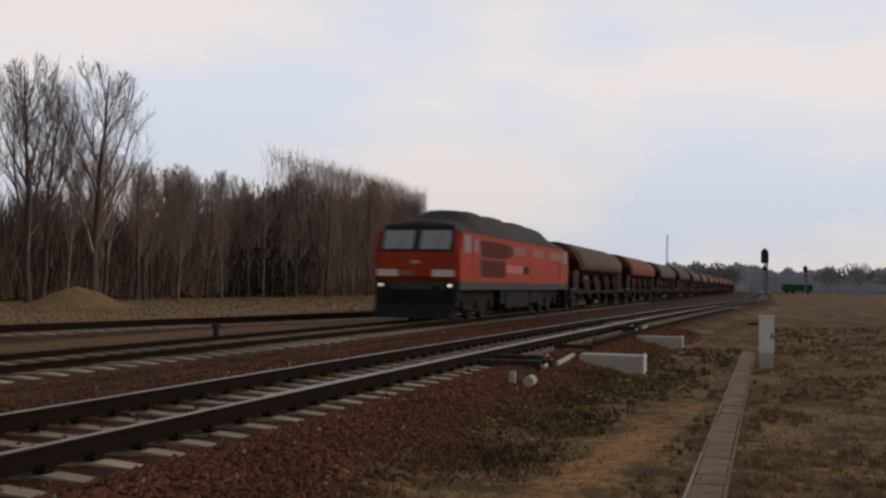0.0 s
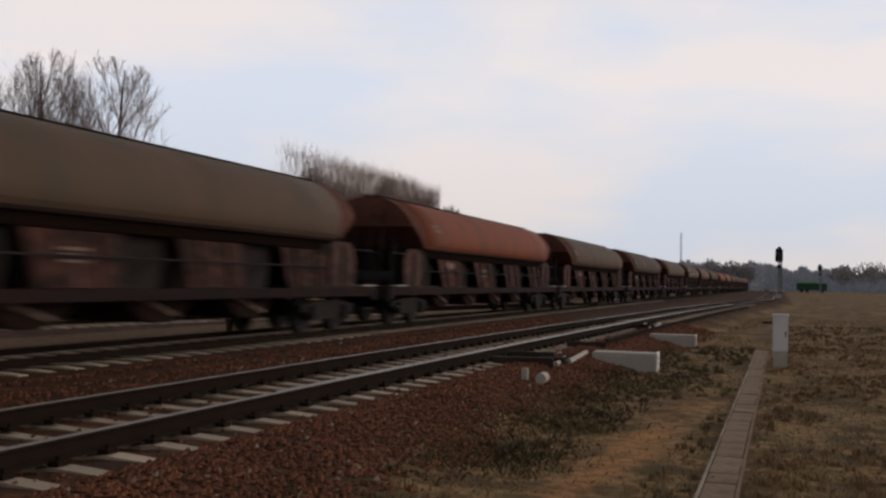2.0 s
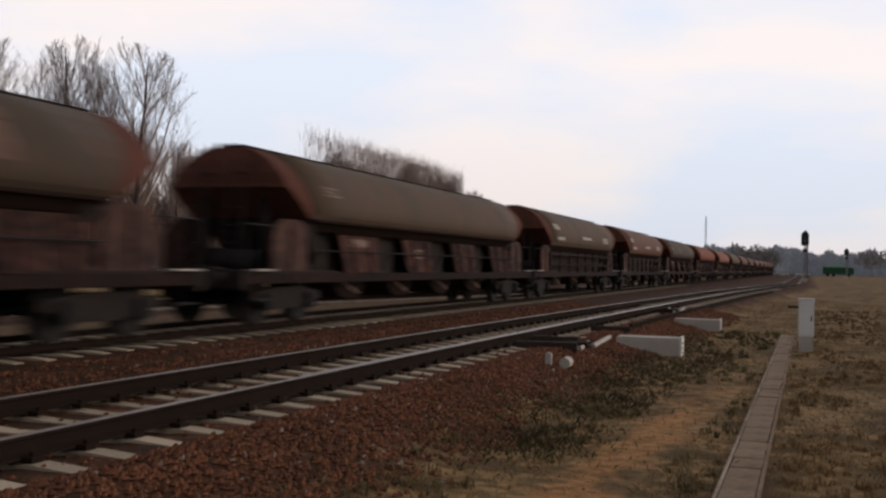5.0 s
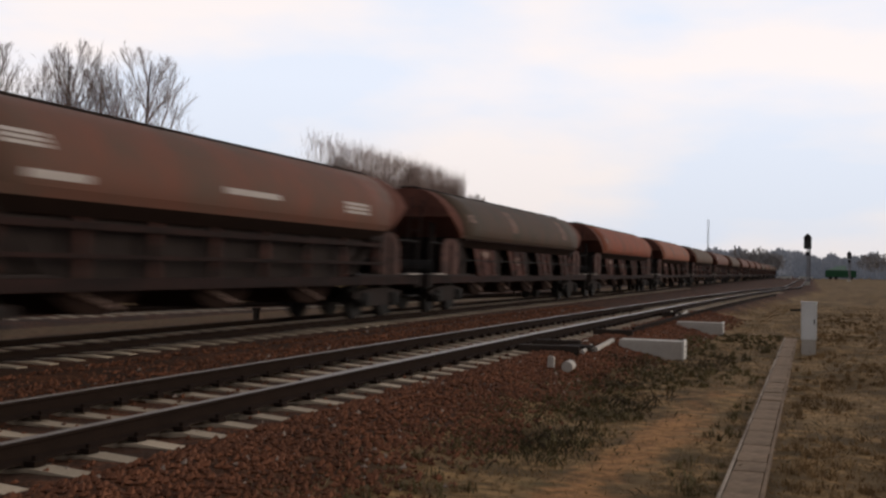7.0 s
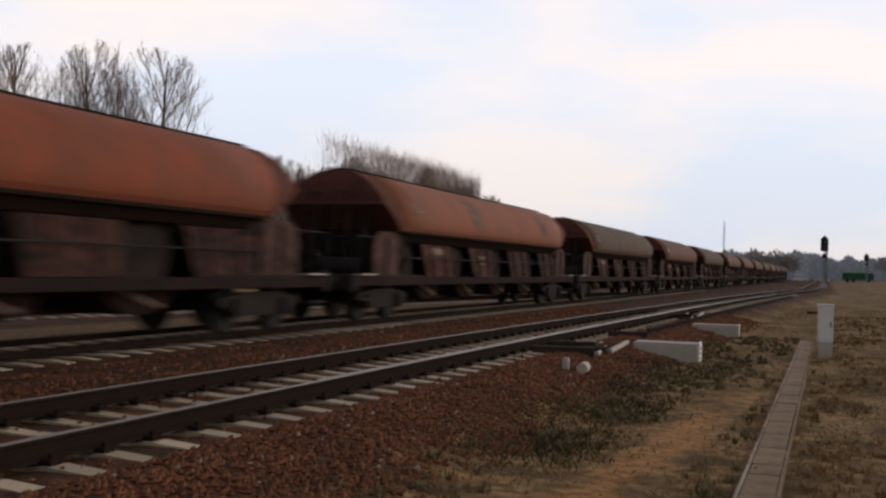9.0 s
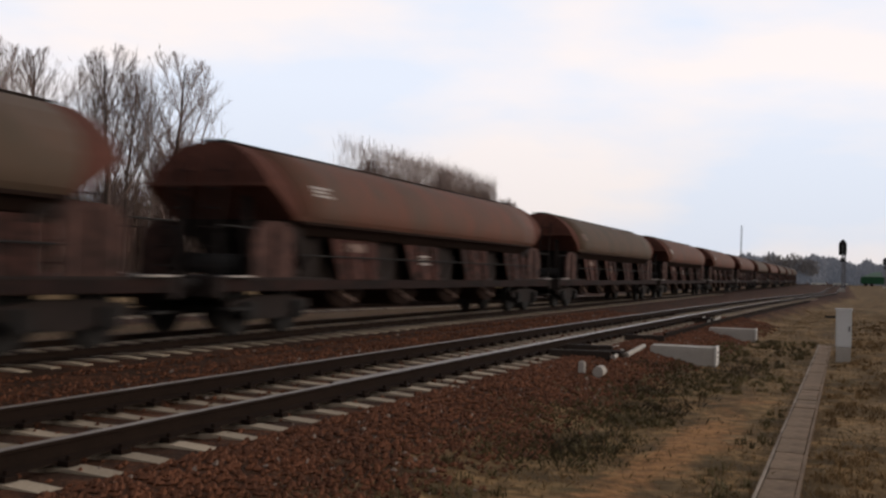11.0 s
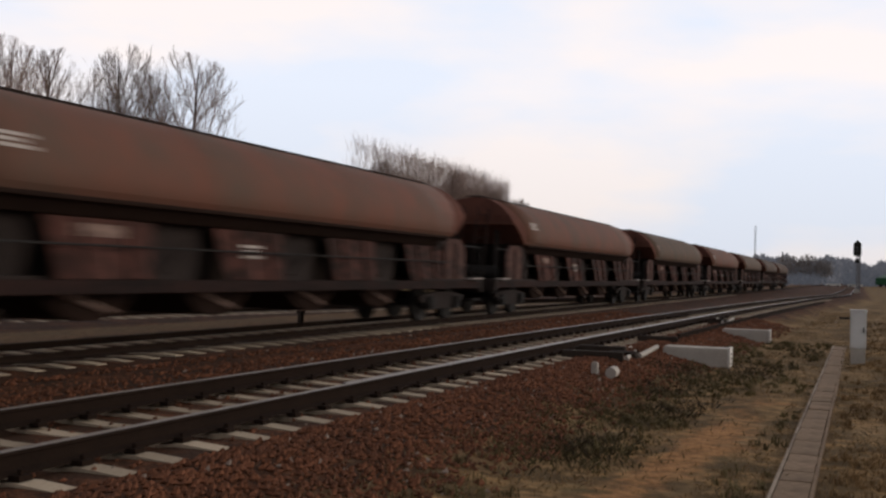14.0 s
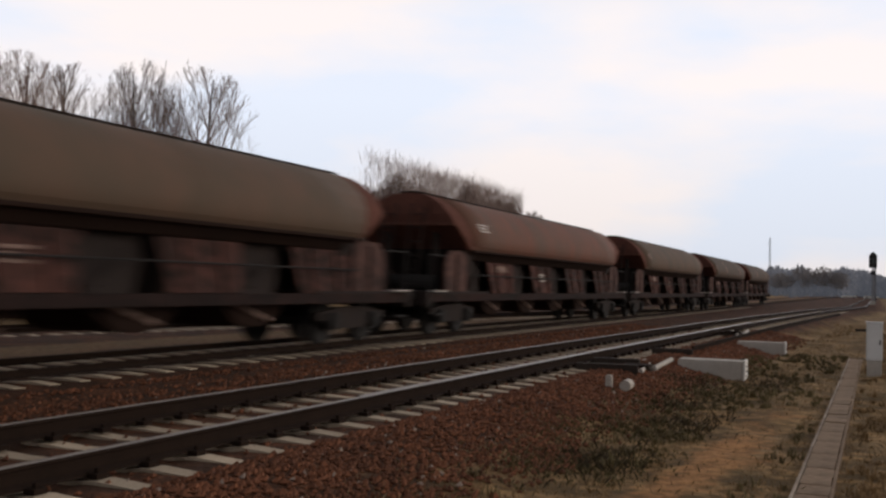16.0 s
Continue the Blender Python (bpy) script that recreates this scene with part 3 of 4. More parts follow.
def hopper_shell(w, ya, yb, over, top, P):
    """Roofed hopper body: painted flaps between slanting edges, and a dusty hood that juts out at each end over a sloping end wall."""
    ring = top + [(-x, z) for x, z in reversed(top[:-1])]
    n = len(ring)
    knee = 2.78

    def flap_y(z):
        return -0.36 * over * max(0.0, min(1.0, (z - 2.2) / 0.9))

    def hood_y(z):
        return -over if z >= knee else -over + (knee - z) / (knee - 2.15) * (over - 0.12)
    low = [(-1.13, 1.90), (1.13, 1.90)]
    secs = []
    for f in (0.0, 0.08, 0.5, 0.92, 1.0):
        base = ya + (yb - ya) * f
        s = 1 if f < 0.05 else -1 if f > 0.95 else 0
        secs.append([(x, base + s * flap_y(z), z) for x, z in ring] + [(x, base + s * 0.15, z) for x, z in low])
    shell = part("shell", loft(secs), P, w)
    # hopper sides running inwards under the roof flaps: shade painted as darker brown
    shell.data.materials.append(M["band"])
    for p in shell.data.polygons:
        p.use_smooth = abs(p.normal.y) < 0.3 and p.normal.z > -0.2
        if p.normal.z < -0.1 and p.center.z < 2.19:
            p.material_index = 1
    for y0, s in ((ya, 1), (yb, -1)):
        a = [(x * 0.985, y0 + s * hood_y(z), z - 0.012) for x, z in ring]
        b = [(x * 0.997, y0 + s * (hood_y(z) + 0.10), z - 0.004) for x, z in ring]
        c = [(x * 0.996, y0 + s * (flap_y(z) + 0.03), z - 0.006) for x, z in ring]
        hood = part("end_hood", loft([a, b, c], closed=False, caps=False), M["endwall"], w, "brake-dusted dark brown end hood", smooth=True)
        bm = bmesh.new()
        vs = [bm.verts.new(p) for p in a]
        for i in range(n // 2 - 1):
            bm.faces.new((vs[i], vs[i + 1], vs[n - 2 - i], vs[n - 1 - i]))
        bm.faces.new((vs[n // 2 - 1], vs[n // 2], vs[n // 2 + 1]))
        part("end_wall", bm, M["endwall"], w, "brake-dusted dark brown end wall")
        ledge = y0 - s * (over + 0.03)
        part("end_ledge", boxed(-1.30, 1.30, ledge - 0.04, ledge + 0.04, knee - 0.05, knee + 0.02, bevel=0.01), M["endwall"], hood)
        for q in (-0.62, 0.62):
            part("end_rib", boxed(q - 0.035, q + 0.035, ledge - 0.02, ledge + 0.02, knee + 0.02, 3.38), M["endwall"], hood)
        # hopper end running down and inwards to the frame
        part("hopper_end", loft([[(-1.30, y0 - s * 0.20, 2.2), (1.30, y0 - s * 0.20, 2.2), (1.30, y0 + s * 0.2, 2.2), (-1.30, y0 + s * 0.2, 2.2)],
                                 [(-0.95, y0 + s * 1.0, 1.06), (0.95, y0 + s * 1.0, 1.06), (0.95, y0 + s * 1.4, 1.06), (-0.95, y0 + s * 1.4, 1.06)]]), M["chassis"], w)
    part("roof_walkway", boxed(-0.26, 0.26, ya - over + 0.1, yb + over - 0.1, top[-1][1] + 0.01, top[-1][1] + 0.04), M["chassis"], w, "dark roof walkway")
    return shell


def shell_field(shell, top, name, y0, y1, z0, z1, material, what, s, out=0.012):
    """A painted field that follows the curve of the shell."""
    def half(z):
        for (xa, za), (xb, zb) in zip(top, top[1:]):
            if za <= z <= zb:
                return xa + (xb - xa) * (z - za) / (zb - za)
        return 1.43
    n = max(1, round((z1 - z0) / 0.12))
    zs = [z0 + (z1 - z0) * k / n for k in range(n + 1)]
    pts = [(half(z) + 0.003, z) for z in zs] + [(half(z) + out, z) for z in reversed(zs)]
    part(name, loft([[(s * x, y0, z) for x, z in pts], [(s * x, y1, z) for x, z in pts]]), material, shell, what)


def wagon_end(w, y0, d, reach, boxy):
    """Platform, head beam, posts, ladder, brake gear, buffers and bogie at one end; d points outwards."""
    e = y0 + d * reach
    part("head_beam", boxed(-1.32, 1.32, e - 0.12, e + 0.12, 0.72, 1.05, bevel=0.02), M["chassis"], w)
    inner = y0 - d * 1.6
    part("end_platform", boxed(-1.3, 1.3, min(inner, e), max(inner, e), 1.02, 1.07), M["chassis"], w)
    for s in (-1, 1):
        # rounded bracket plate that carries the overhanging hood
        ya, yb = y0 + d * (1.4 if boxy else 1.2), y0 - d * 0.05
        prof = [(ya, 1.06), (yb, 1.06), (yb, 1.98), (yb + d * 0.3, 2.12), (ya - d * 0.35, 2.10), (ya - d * 0.08, 1.92), (ya, 1.7)]
        plate = part("bracket_plate", loft([[(s * x, y, z) for y, z in prof] for x in (1.19, 1.25)]), M["bracket"], w, "dusty pinkish bracket plate")
        part("stiffener", boxed(s * 1.25, s * 1.29, (ya + yb) / 2 - 0.04, (ya + yb) / 2 + 0.04, 1.06, 2.0), M["bracket"], plate)
        part("inner_post", boxed(s * 0.62, s * 0.74, y0 + d * 0.75 - 0.07, y0 + d * 0.75 + 0.07, 1.06, 2.6), M["chassis"], w)
        part("step", boxed(s * 1.20, s * 1.42, e - d * 0.55 - 0.4, e - d * 0.55 + 0.4, 1.07, 1.10), M["pale"], w, "pale worn step")
        part("footboard", boxed(s * 1.16, s * 1.40, e - d * 0.5 - 0.28, e - d * 0.5 + 0.28, 0.50, 0.54), M["tank"], w)
        part("grab_rail", rodded((s * 1.27, e - d * 0.05, 1.05), (s * 1.27, e - d * 0.05, 1.95), 0.018, 6), M["tank"], w)
        part("corner_rail", rodded((s * 1.27, e - d * 0.05, 1.95), (s * 1.24, ya, 1.95), 0.018, 6), M["tank"], w)
        foot = e - d * 0.75
        head = y0 + d * 1.2
        lad = part("ladder", rodded((s * 0.62, foot, 1.07), (s * 0.55, head, 3.2), 0.02, 6), M["chassis"], w)
        part("stile", rodded((s * 0.24, foot, 1.07), (s * 0.22, head, 3.3), 0.02, 6), M["chassis"], lad)
        for k in range(6):
            f = k / 6 + 0.08
            ry, rz = foot * (1 - f) + head * f, 1.07 * (1 - f) + 3.2 * f
            part("rung", rodded((s * (0.62 - 0.07 * f), ry, rz), (s * (0.24 - 0.02 * f), ry, rz), 0.014, 5), M["chassis"], lad)
    part("brake_cylinder", rodded((0.2, e - d * 1.3, 1.28), (0.9, e - d * 1.3, 1.28), 0.2, 14), M["black"], w)
    part("air_tank", rodded((-0.85, y0 + d * 0.55, 1.30), (-0.1, y0 + d * 0.55, 1.30), 0.19, 14), M["tank"], w)
    buffers(w, e + d * 0.12, d)
    bogie(w, y0 + d * 0.35)


def outlet_chute(w, y, half, bottom):
    """Discharge outlet under the frame with a rounded mouth."""
    prof = [(-half, 0.98), (half, 0.98), (half * 0.95, 0.72), (half * 0.6, bottom + 0.08), (half * 0.25, bottom), (-half * 0.25, bottom), (-half * 0.6, bottom + 0.08), (-half * 0.95, 0.72)]
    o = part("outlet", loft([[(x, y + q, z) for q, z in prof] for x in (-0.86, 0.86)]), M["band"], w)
    for s in (-1, 1):
        part("outlet_lever", rodded((s * 0.90, y - half * 0.8, 0.86), (s * 0.90, y + half * 0.5, 0.52), 0.035, 6), M["stencil"], o, "worn bare lever")


def wagon_a(colour, label):
    """Four-axle hopper wagon with an arched roof, side plates between chute openings and end platforms."""
    w = empty("hopper_wagon", label, "hopper wagon", "wagons of the train")
    L, P = 15.9, PAINTS[colour]
    top = [(1.36, 2.16), (1.42, 2.25), (1.43, 2.46), (1.38, 2.74), (1.21, 3.03), (0.93, 3.30), (0.62, 3.48), (0.38, 3.55), (0, 3.58)]
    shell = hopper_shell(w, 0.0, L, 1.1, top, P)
    ink = M["pale"] if colour == "red-brown" else M["stencil"]
    bays = (1.0, 4.9, 8.8, 12.7)
    for s in (-1, 1):
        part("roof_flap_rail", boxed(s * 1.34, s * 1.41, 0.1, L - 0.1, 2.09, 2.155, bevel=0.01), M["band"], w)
        for y in (L * 0.33, L * 0.66):
            pts = [(s * x * 1.006, z * 1.003) for x, z in top[1:]]
            part("roof_rib", loft([[(x, y - 0.05, z) for x, z in pts], [(x, y + 0.05, z) for x, z in pts]], closed=False, caps=False), P, shell)
        # plates between the dark bays under the flaps
        edges = [0.12] + [q for c in bays for q in (c - 0.82, c + 0.82)] + [L - 0.1]
        for k in range(0, 10, 2):
            y0, y1 = edges[k], edges[k + 1]
            if y1 - y0 < 0.3:
                continue
            plate = part("side_plate", loft([[(s * 1.11, y0, 1.88), (s * 1.11, y1, 1.88), (s * 1.15, y1, 1.88), (s * 1.15, y0, 1.88)], [(s * 1.24, y0 + 0.2, 1.03), (s * 1.24, y1 - 0.2, 1.03), (s * 1.28, y1 - 0.2, 1.03), (s * 1.28, y0 + 0.2, 1.03)]]), M["panel"], w)
            for q in (0.28, 0.72):
                y = y0 + (y1 - y0) * q
                part("plate_rib", loft([[(s * 1.15, y - 0.04, 1.86), (s * 1.15, y + 0.04, 1.86), (s * 1.20, y + 0.04, 1.86), (s * 1.20, y - 0.04, 1.86)], [(s * 1.28, y - 0.04, 1.05), (s * 1.28, y + 0.04, 1.05), (s * 1.33, y + 0.04, 1.05), (s * 1.33, y - 0.04, 1.05)]]), M["panel"], plate)
        for c in bays:
            part("chute", loft([[(s * 0.85, c - 1.0, 1.9), (s * 0.85, c + 1.0, 1.9), (s * 0.2, c + 1.0, 1.9), (s * 0.2, c - 1.0, 1.9)], [(s * 0.98, c - 0.5, 0.95), (s * 0.98, c + 0.5, 0.95), (s * 0.35, c + 0.5, 0.95), (s * 0.35, c - 0.5, 0.95)]]), M["chassis"], w)
            part("chute_lever", rodded((s * 1.16, c - 0.55, 1.12), (s * 1.12, c + 0.25, 1.66), 0.03, 6), M["chassis"], w)
        part("handrail", rodded((s * 1.36, 0.1, 1.50), (s * 1.36, L - 0.1, 1.50), 0.018, 6), M["tank"], w)
        part("solebar", boxed(s * 1.16, s * 1.30, -2.5, L + 2.5, 0.82, 1.02, bevel=0.015), M["solebar"], w)
        for q in range(3):
            shell_field(shell, top, "lettering_bar", 0.55, 1.35 - 0.2 * (q == 1), 2.66 + 0.08 * q, 2.71 + 0.08 * q, ink, "faded lettering bar", s)
        if colour in ("dark brown", "orange-brown"):
            for y in (5.2, 13.0):
                shell_field(shell, top, "paint_patch", y, y + 0.9, 2.5, 3.25, M["patch"], "faded reddish touch-up patch", s, 0.007)
        for k in range(3):
            z = 1.40 + 0.09 * k
            x = 1.15 + 0.13 * (1.88 - z) / 0.85
            part("data_line", boxed(s * (x - 0.02), s * (x + 0.008), 6.4, 7.1 - 0.15 * (k == 1), z, z + 0.05), ink, w, "faded stencilled data line")
        part("load_plate", boxed(s * 1.16, s * 1.20, 2.3, 3.4, 1.62, 1.80), M["stencil"], w, "pale worn load plate")
    part("back_wall", boxed(-0.06, 0.06, 1.0, L - 1.0, 0.95, 1.9), M["chassis"], w)
    for y0, d in ((0, -1), (L, 1)):
        wagon_end(w, y0, d, 2.55, True)
    for y in (3.1, 6.3, 9.6, 12.8):
        outlet_chute(w, y, 0.95, 0.42)
    return w


def wagon_b(colour, label):
    """Shorter hopper wagon with a smooth saddle body, a long sill and pale lettering fields."""
    w = empty("saddle_hopper_wagon", label, "hopper wagon", "wagons of the train")
    ya, yb, P = 0.85, 14.15, PAINTS[colour]
    top = [(1.36, 2.12), (1.43, 2.26), (1.44, 2.5), (1.39, 2.8), (1.23, 3.08), (0.96, 3.34), (0.62, 3.52), (0.36, 3.59), (0, 3.62)]
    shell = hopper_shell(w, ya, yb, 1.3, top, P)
    for s in (-1, 1):
        part("side_beam", boxed(s * 1.22, s * 1.33, ya, yb, 1.72, 1.82, bevel=0.01), M["solebar"], w)
        part("lower_beam", boxed(s * 1.24, s * 1.33, ya, yb, 1.30, 1.37, bevel=0.01), M["solebar"], w)
        part("solebar", boxed(s * 1.16, s * 1.30, -1.65, 16.65, 0.82, 1.02, bevel=0.015), M["solebar"], w)
        for k in range(8):
            y = ya + 0.4 + k * (yb - ya - 0.8) / 7
            part("upright", boxed(s * 1.18, s * 1.28, y - 0.07, y + 0.07, 1.0, 1.9), M["panel"], w)
        for y0, ln, z0, z1 in ((ya + 0.3, 1.0, 2.78, 3.02), (ya + 0.8, 1.3, 2.36, 2.53), (6.6, 2.0, 2.50, 2.66), (11.6, 1.3, 2.44, 2.72)):
            n = 3 if z1 - z0 > 0.2 else 1
            for q in range(n):
                za = z0 + q * (z1 - z0) / n
                shell_field(shell, top, "lettering_bar", y0, y0 + ln, za, za + (z1 - z0) / n * 0.7, M["pale"], "pale lettering bar", s)
    part("hopper_core", loft([[(-1.05, ya + 0.6, 1.9), (1.05, ya + 0.6, 1.9), (1.05, yb - 0.6, 1.9), (-1.05, yb - 0.6, 1.9)], [(-0.95, ya + 1.8, 0.9), (0.95, ya + 1.8, 0.9), (0.95, yb - 1.8, 0.9), (-0.95, yb - 1.8, 0.9)]]), M["chassis"], w)
    for y in (3.9, 7.5, 11.1):
        outlet_chute(w, y, 1.0, 0.45)
    for y0, d in ((ya, -1), (yb, 1)):
        wagon_end(w, y0, d, 2.4, False)
    return w


def locomotive():
    """Six-axle diesel locomotive, front at y = 0."""
    w = empty("diesel_locomotive", "bright red diesel locomotive with a sooty grey roof and lit headlights", "locomotive")
    L, H = 19.6, 1.50
    # body: the fronts lean back above the waist
    prof = [(0.12, 1.33), (0.0, 1.5), (0.0, 2.3), (0.28, 2.98), (L - 0.28, 2.98), (L, 2.3), (L, 1.5), (L - 0.12, 1.33)]
    bm = loft([[(s * x, y, z) for y, z in prof] for s, x in ((-1, H), (1, H))])
    bmesh.ops.bevel(bm, geom=[e for e in bm.edges if e.calc_length() < 1.0 and abs(e.verts[0].co.x - e.verts[1].co.x) < 0.1], offset=0.10, segments=3, affect="EDGES")
    body = part("body", bm, M["red"], w)
    part("skirt", boxed(-H + 0.01, H - 0.01, 0.14, L - 0.14, 1.06, 1.33, bevel=0.02), M["sillgrey"], w, "dusty grey skirt")

    def roof_ring(y, top, lift=0.0):
        half = [(1.46, 2.86), (1.43, 2.98), (1.18, 2.98 + (top - 2.98) * 0.45), (0.82, 2.98 + (top - 2.98) * 0.84), (0.55, top - 0.03), (0, top)]
        r = half + [(-x, z) for x, z in reversed(half[:-1])] + [(-1.4, 2.8), (1.4, 2.8)]
        return [(x, y, z + lift) for x, z in r]
    rf = part("roof", loft([roof_ring(y, t - 0.05) for y, t in ((0.40, 3.26), (0.46, 3.38), (0.8, 3.46), (2.0, 3.52), (2.4, 3.58), (2.75, 3.86), (3.0, 3.95), (9.6, 3.96), (9.9, 3.91), (14.9, 3.97), (15.6, 3.94), (17.0, 3.62), (18.0, 3.52), (19.0, 3.46), (19.4, 3.28))]), M["roofgrey"], w, smooth=True)
    for y, ln in ((4.2, 1.6), (7.0, 2.0), (11.0, 2.4)):
        part("roof_hatch", boxed(-0.55, 0.55, y, y + ln, 3.84, 3.93, bevel=0.02), M["roofgrey"], rf)
    part("exhaust", rodded((0, 10.2, 3.8), (0, 10.2, 4.0), 0.3, 16), M["black"], rf)
    for f, d in ((0, 1), (L, -1)):
        def fr(y):
            return f + d * y
        # windscreens lie in the leaning front
        for x0, x1 in ((-1.17, -0.12), (0.12, 1.17)):
            z0, z1 = 2.40, 3.03
            ya, yb = (z0 - 2.31) / 0.91 * 0.38, (z1 - 2.31) / 0.91 * 0.38
            part("windscreen", loft([[(x0, fr(ya - 0.012), z0), (x1, fr(ya - 0.012), z0), (x1, fr(ya + 0.03), z0), (x0, fr(ya + 0.03), z0)], [(x0, fr(yb - 0.012), z1), (x1, fr(yb - 0.012), z1), (x1, fr(yb + 0.03), z1), (x0, fr(yb + 0.03), z1)]]), M["glass"], body, "windscreen with the sky's reflection tinted in")
            part("wiper", rodded(((x0 + x1) / 2, fr(ya - 0.03), z0 - 0.02), ((x0 + x1) / 2 + 0.25, fr(yb - 0.05), z1 - 0.1), 0.012, 5), M["rubber"], body)
        part("windscreen_surround", loft([[(-1.34, fr(-0.004), 2.31), (1.34, fr(-0.004), 2.31), (1.34, fr(0.2), 2.31), (-1.34, fr(0.2), 2.31)], [(-1.22, fr(0.376), 3.22), (1.22, fr(0.376), 3.22), (1.22, fr(0.55), 3.22), (-1.22, fr(0.55), 3.22)]]), M["rubber"], body, "dark windscreen surround")
        for x0, x1 in ((-1.34, -0.62), (0.58, 1.34)):
            part("warning_panel", boxed(x0, x1, fr(-0.015), fr(0.01), 1.49, 1.72), M["white"], body, "off-white warning panel")
        part("number_plate", boxed(-0.58, -0.05, fr(-0.012), fr(0.01), 1.52, 1.68), M["dull"], body, "dull plate")
        part("emblem", boxed(-0.16, 0.16, fr(-0.015), fr(0.01), 1.92, 2.02), M["pale"], body, "pale emblem shape")
        for s in (-1.2, 1.2):
            part("headlight", rodded((s, fr(-0.03), 1.2), (s, fr(0.1), 1.2), 0.055, 16), M["headlight"] if f == 0 else M["glass"], body, "lit headlight" if f == 0 else "dark tail lamp")
            part("lamp_housing", boxed(s - 0.17, s + 0.17, fr(0.0), fr(0.12), 1.08, 1.31, bevel=0.02), M["black"], body)
        part("buffer_beam", boxed(-1.42, 1.42, fr(0.02), fr(0.3), 0.62, 1.07, bevel=0.03), M["black"], w)
        part("snow_plough", loft([[(-1.4, fr(-0.05), 0.62), (1.4, fr(-0.05), 0.62), (1.4, fr(0.1), 0.62), (-1.4, fr(0.1), 0.62)], [(-1.3, fr(-0.35), 0.12), (1.3, fr(-0.35), 0.12), (1.3, fr(-0.2), 0.12), (-1.3, fr(-0.2), 0.12)]]), M["black"], w)
        buffers(w, fr(0.02), -d, 0.98)
        for s in (-1, 1):
            part("cab_window", boxed(s * (H - 0.01), s * (H + 0.012), min(fr(0.55), fr(1.35)), max(fr(0.55), fr(1.35)), 2.32, 2.88, bevel=0.01), M["sideglass"], body, "side cab window")
            dr = part("cab_door", boxed(s * (H - 0.01), s * (H + 0.015), min(fr(1.7), fr(2.35)), max(fr(1.7), fr(2.35)), 1.4, 2.88, bevel=0.01), M["red"], body)
            part("door_window", boxed(s * (H + 0.005), s * (H + 0.025), min(fr(1.8), fr(2.25)), max(fr(1.8), fr(2.25)), 2.35, 2.8), M["sideglass"], dr)
            part("door_rail", rodded((s * (H + 0.06), fr(2.45), 1.3), (s * (H + 0.06), fr(2.45), 2.5), 0.02, 6), M["pale"], body)
            for k in range(3):
                part("cab_step", boxed(s * 1.30, s * 1.46, min(fr(1.75), fr(2.3)), max(fr(1.75), fr(2.3)), 0.35 + 0.25 * k, 0.38 + 0.25 * k), M["black"], w)
    for s in (-1, 1):
        x0, x1 = s * (H - 0.01), s * (H + 0.014)
        # two rows of cooling grilles with standing slats
        for y0, y1, z0, z1 in ((2.75, 6.3, 2.22, 2.80), (2.75, 6.3, 1.52, 2.14), (6.4, 7.4, 2.3, 2.75)):
            g = part("grille", boxed(x0, s * (H + 0.006), y0, y1, z0, z1), M["black"], body, "dark cooling grille")
            n = int((y1 - y0) / 0.2)
            for k in range(n):
                y = y0 + (k + 0.5) * (y1 - y0) / n
                if k % 2:
                    part("slat", boxed(s * H, s * (H + 0.022), y - 0.045, y + 0.045, z0 + 0.03, z1 - 0.03), M["red"], g)
        for y0, y1 in ((7.55, 9.6), (11.05, 13.2), (14.45, 17.6)):
            part("side_window", boxed(x0, x1, y0, y1, 2.44, 2.78, bevel=0.01), M["dull"], body, "dusty machine-room window")
        part("logo_panel", boxed(x0, x1, 6.4, 9.3, 1.72, 2.02), M["pink"], body, "faded pale logo field")
        part("filter_door", boxed(x0, x1, 9.4, 10.4, 1.70, 2.0, bevel=0.01), M["black"], body, "small dark louvre")
        for z in (1.62, 1.9, 2.18):
            part("body_rib", boxed(x0, s * (H + 0.02), 10.6, 18.2, z - 0.02, z + 0.02), M["red"], body)
        part("fuel_tank", boxed(s * 0.2, s * 1.32, 7.2, 11.4, 0.34, 1.05, bevel=0.06), M["tank"], w, "dusty dark grey fuel tank")
        for y0, y1 in ((6.35, 7.1), (11.6, 13.1)):
            part("battery_box", boxed(s * 0.5, s * 1.3, y0, y1, 0.5, 1.05, bevel=0.03), M["black"], w)
    part("frame_beam", boxed(-1.0, 1.0, 0.4, L - 0.4, 0.75, 1.08), M["black"], w)
    for y in (3.7, L - 3.7):
        bogie(w, y, 0.52, 1.85, (-1, 0, 1), 2.75, 0.28)
    return w


M["dull"] = mat("dusty_pink_grey", (0.36, 0.17, 0.13), (0.26, 0.15, 0.12), 0.6, 1.0, 10, 0.05)
M["pink"] = mat("faded_logo_field", (0.55, 0.30, 0.24), (0.50, 0.12, 0.08), 0.6, 1.2, 4, 0.0, amount=0.8)

# rear corner of each shell at the start, paint
A, B = "a", "b"
CONSIST = (
    (73.0, A, "grey-brown"), (95.2, A, "rust-red"), (117.3, A, "grey-brown"), (139.5, A, "dark brown"), (162.0, A, "grey-brown"),
    (181.5, B, "grey-brown"), (201.0, B, "red-brown"), (222.2, A, "dark brown"), (244.4, A, "rust-red"), (266.8, A, "orange-brown"),
    (289.0, A, "grey-brown"), (311.2, A, "red-brown"), (333.6, A, "grey-brown"), (356.0, A, "red-brown"), (378.2, A, "red-brown"),
    (400.5, A, "red-brown"), (422.8, A, "grey-brown"), (445.0, A, "red-brown"), (467.3, A, "grey-brown"), (489.6, A, "dark brown"), (510.0, A, "dark brown"))
TRAIN = []
BUILT = {}
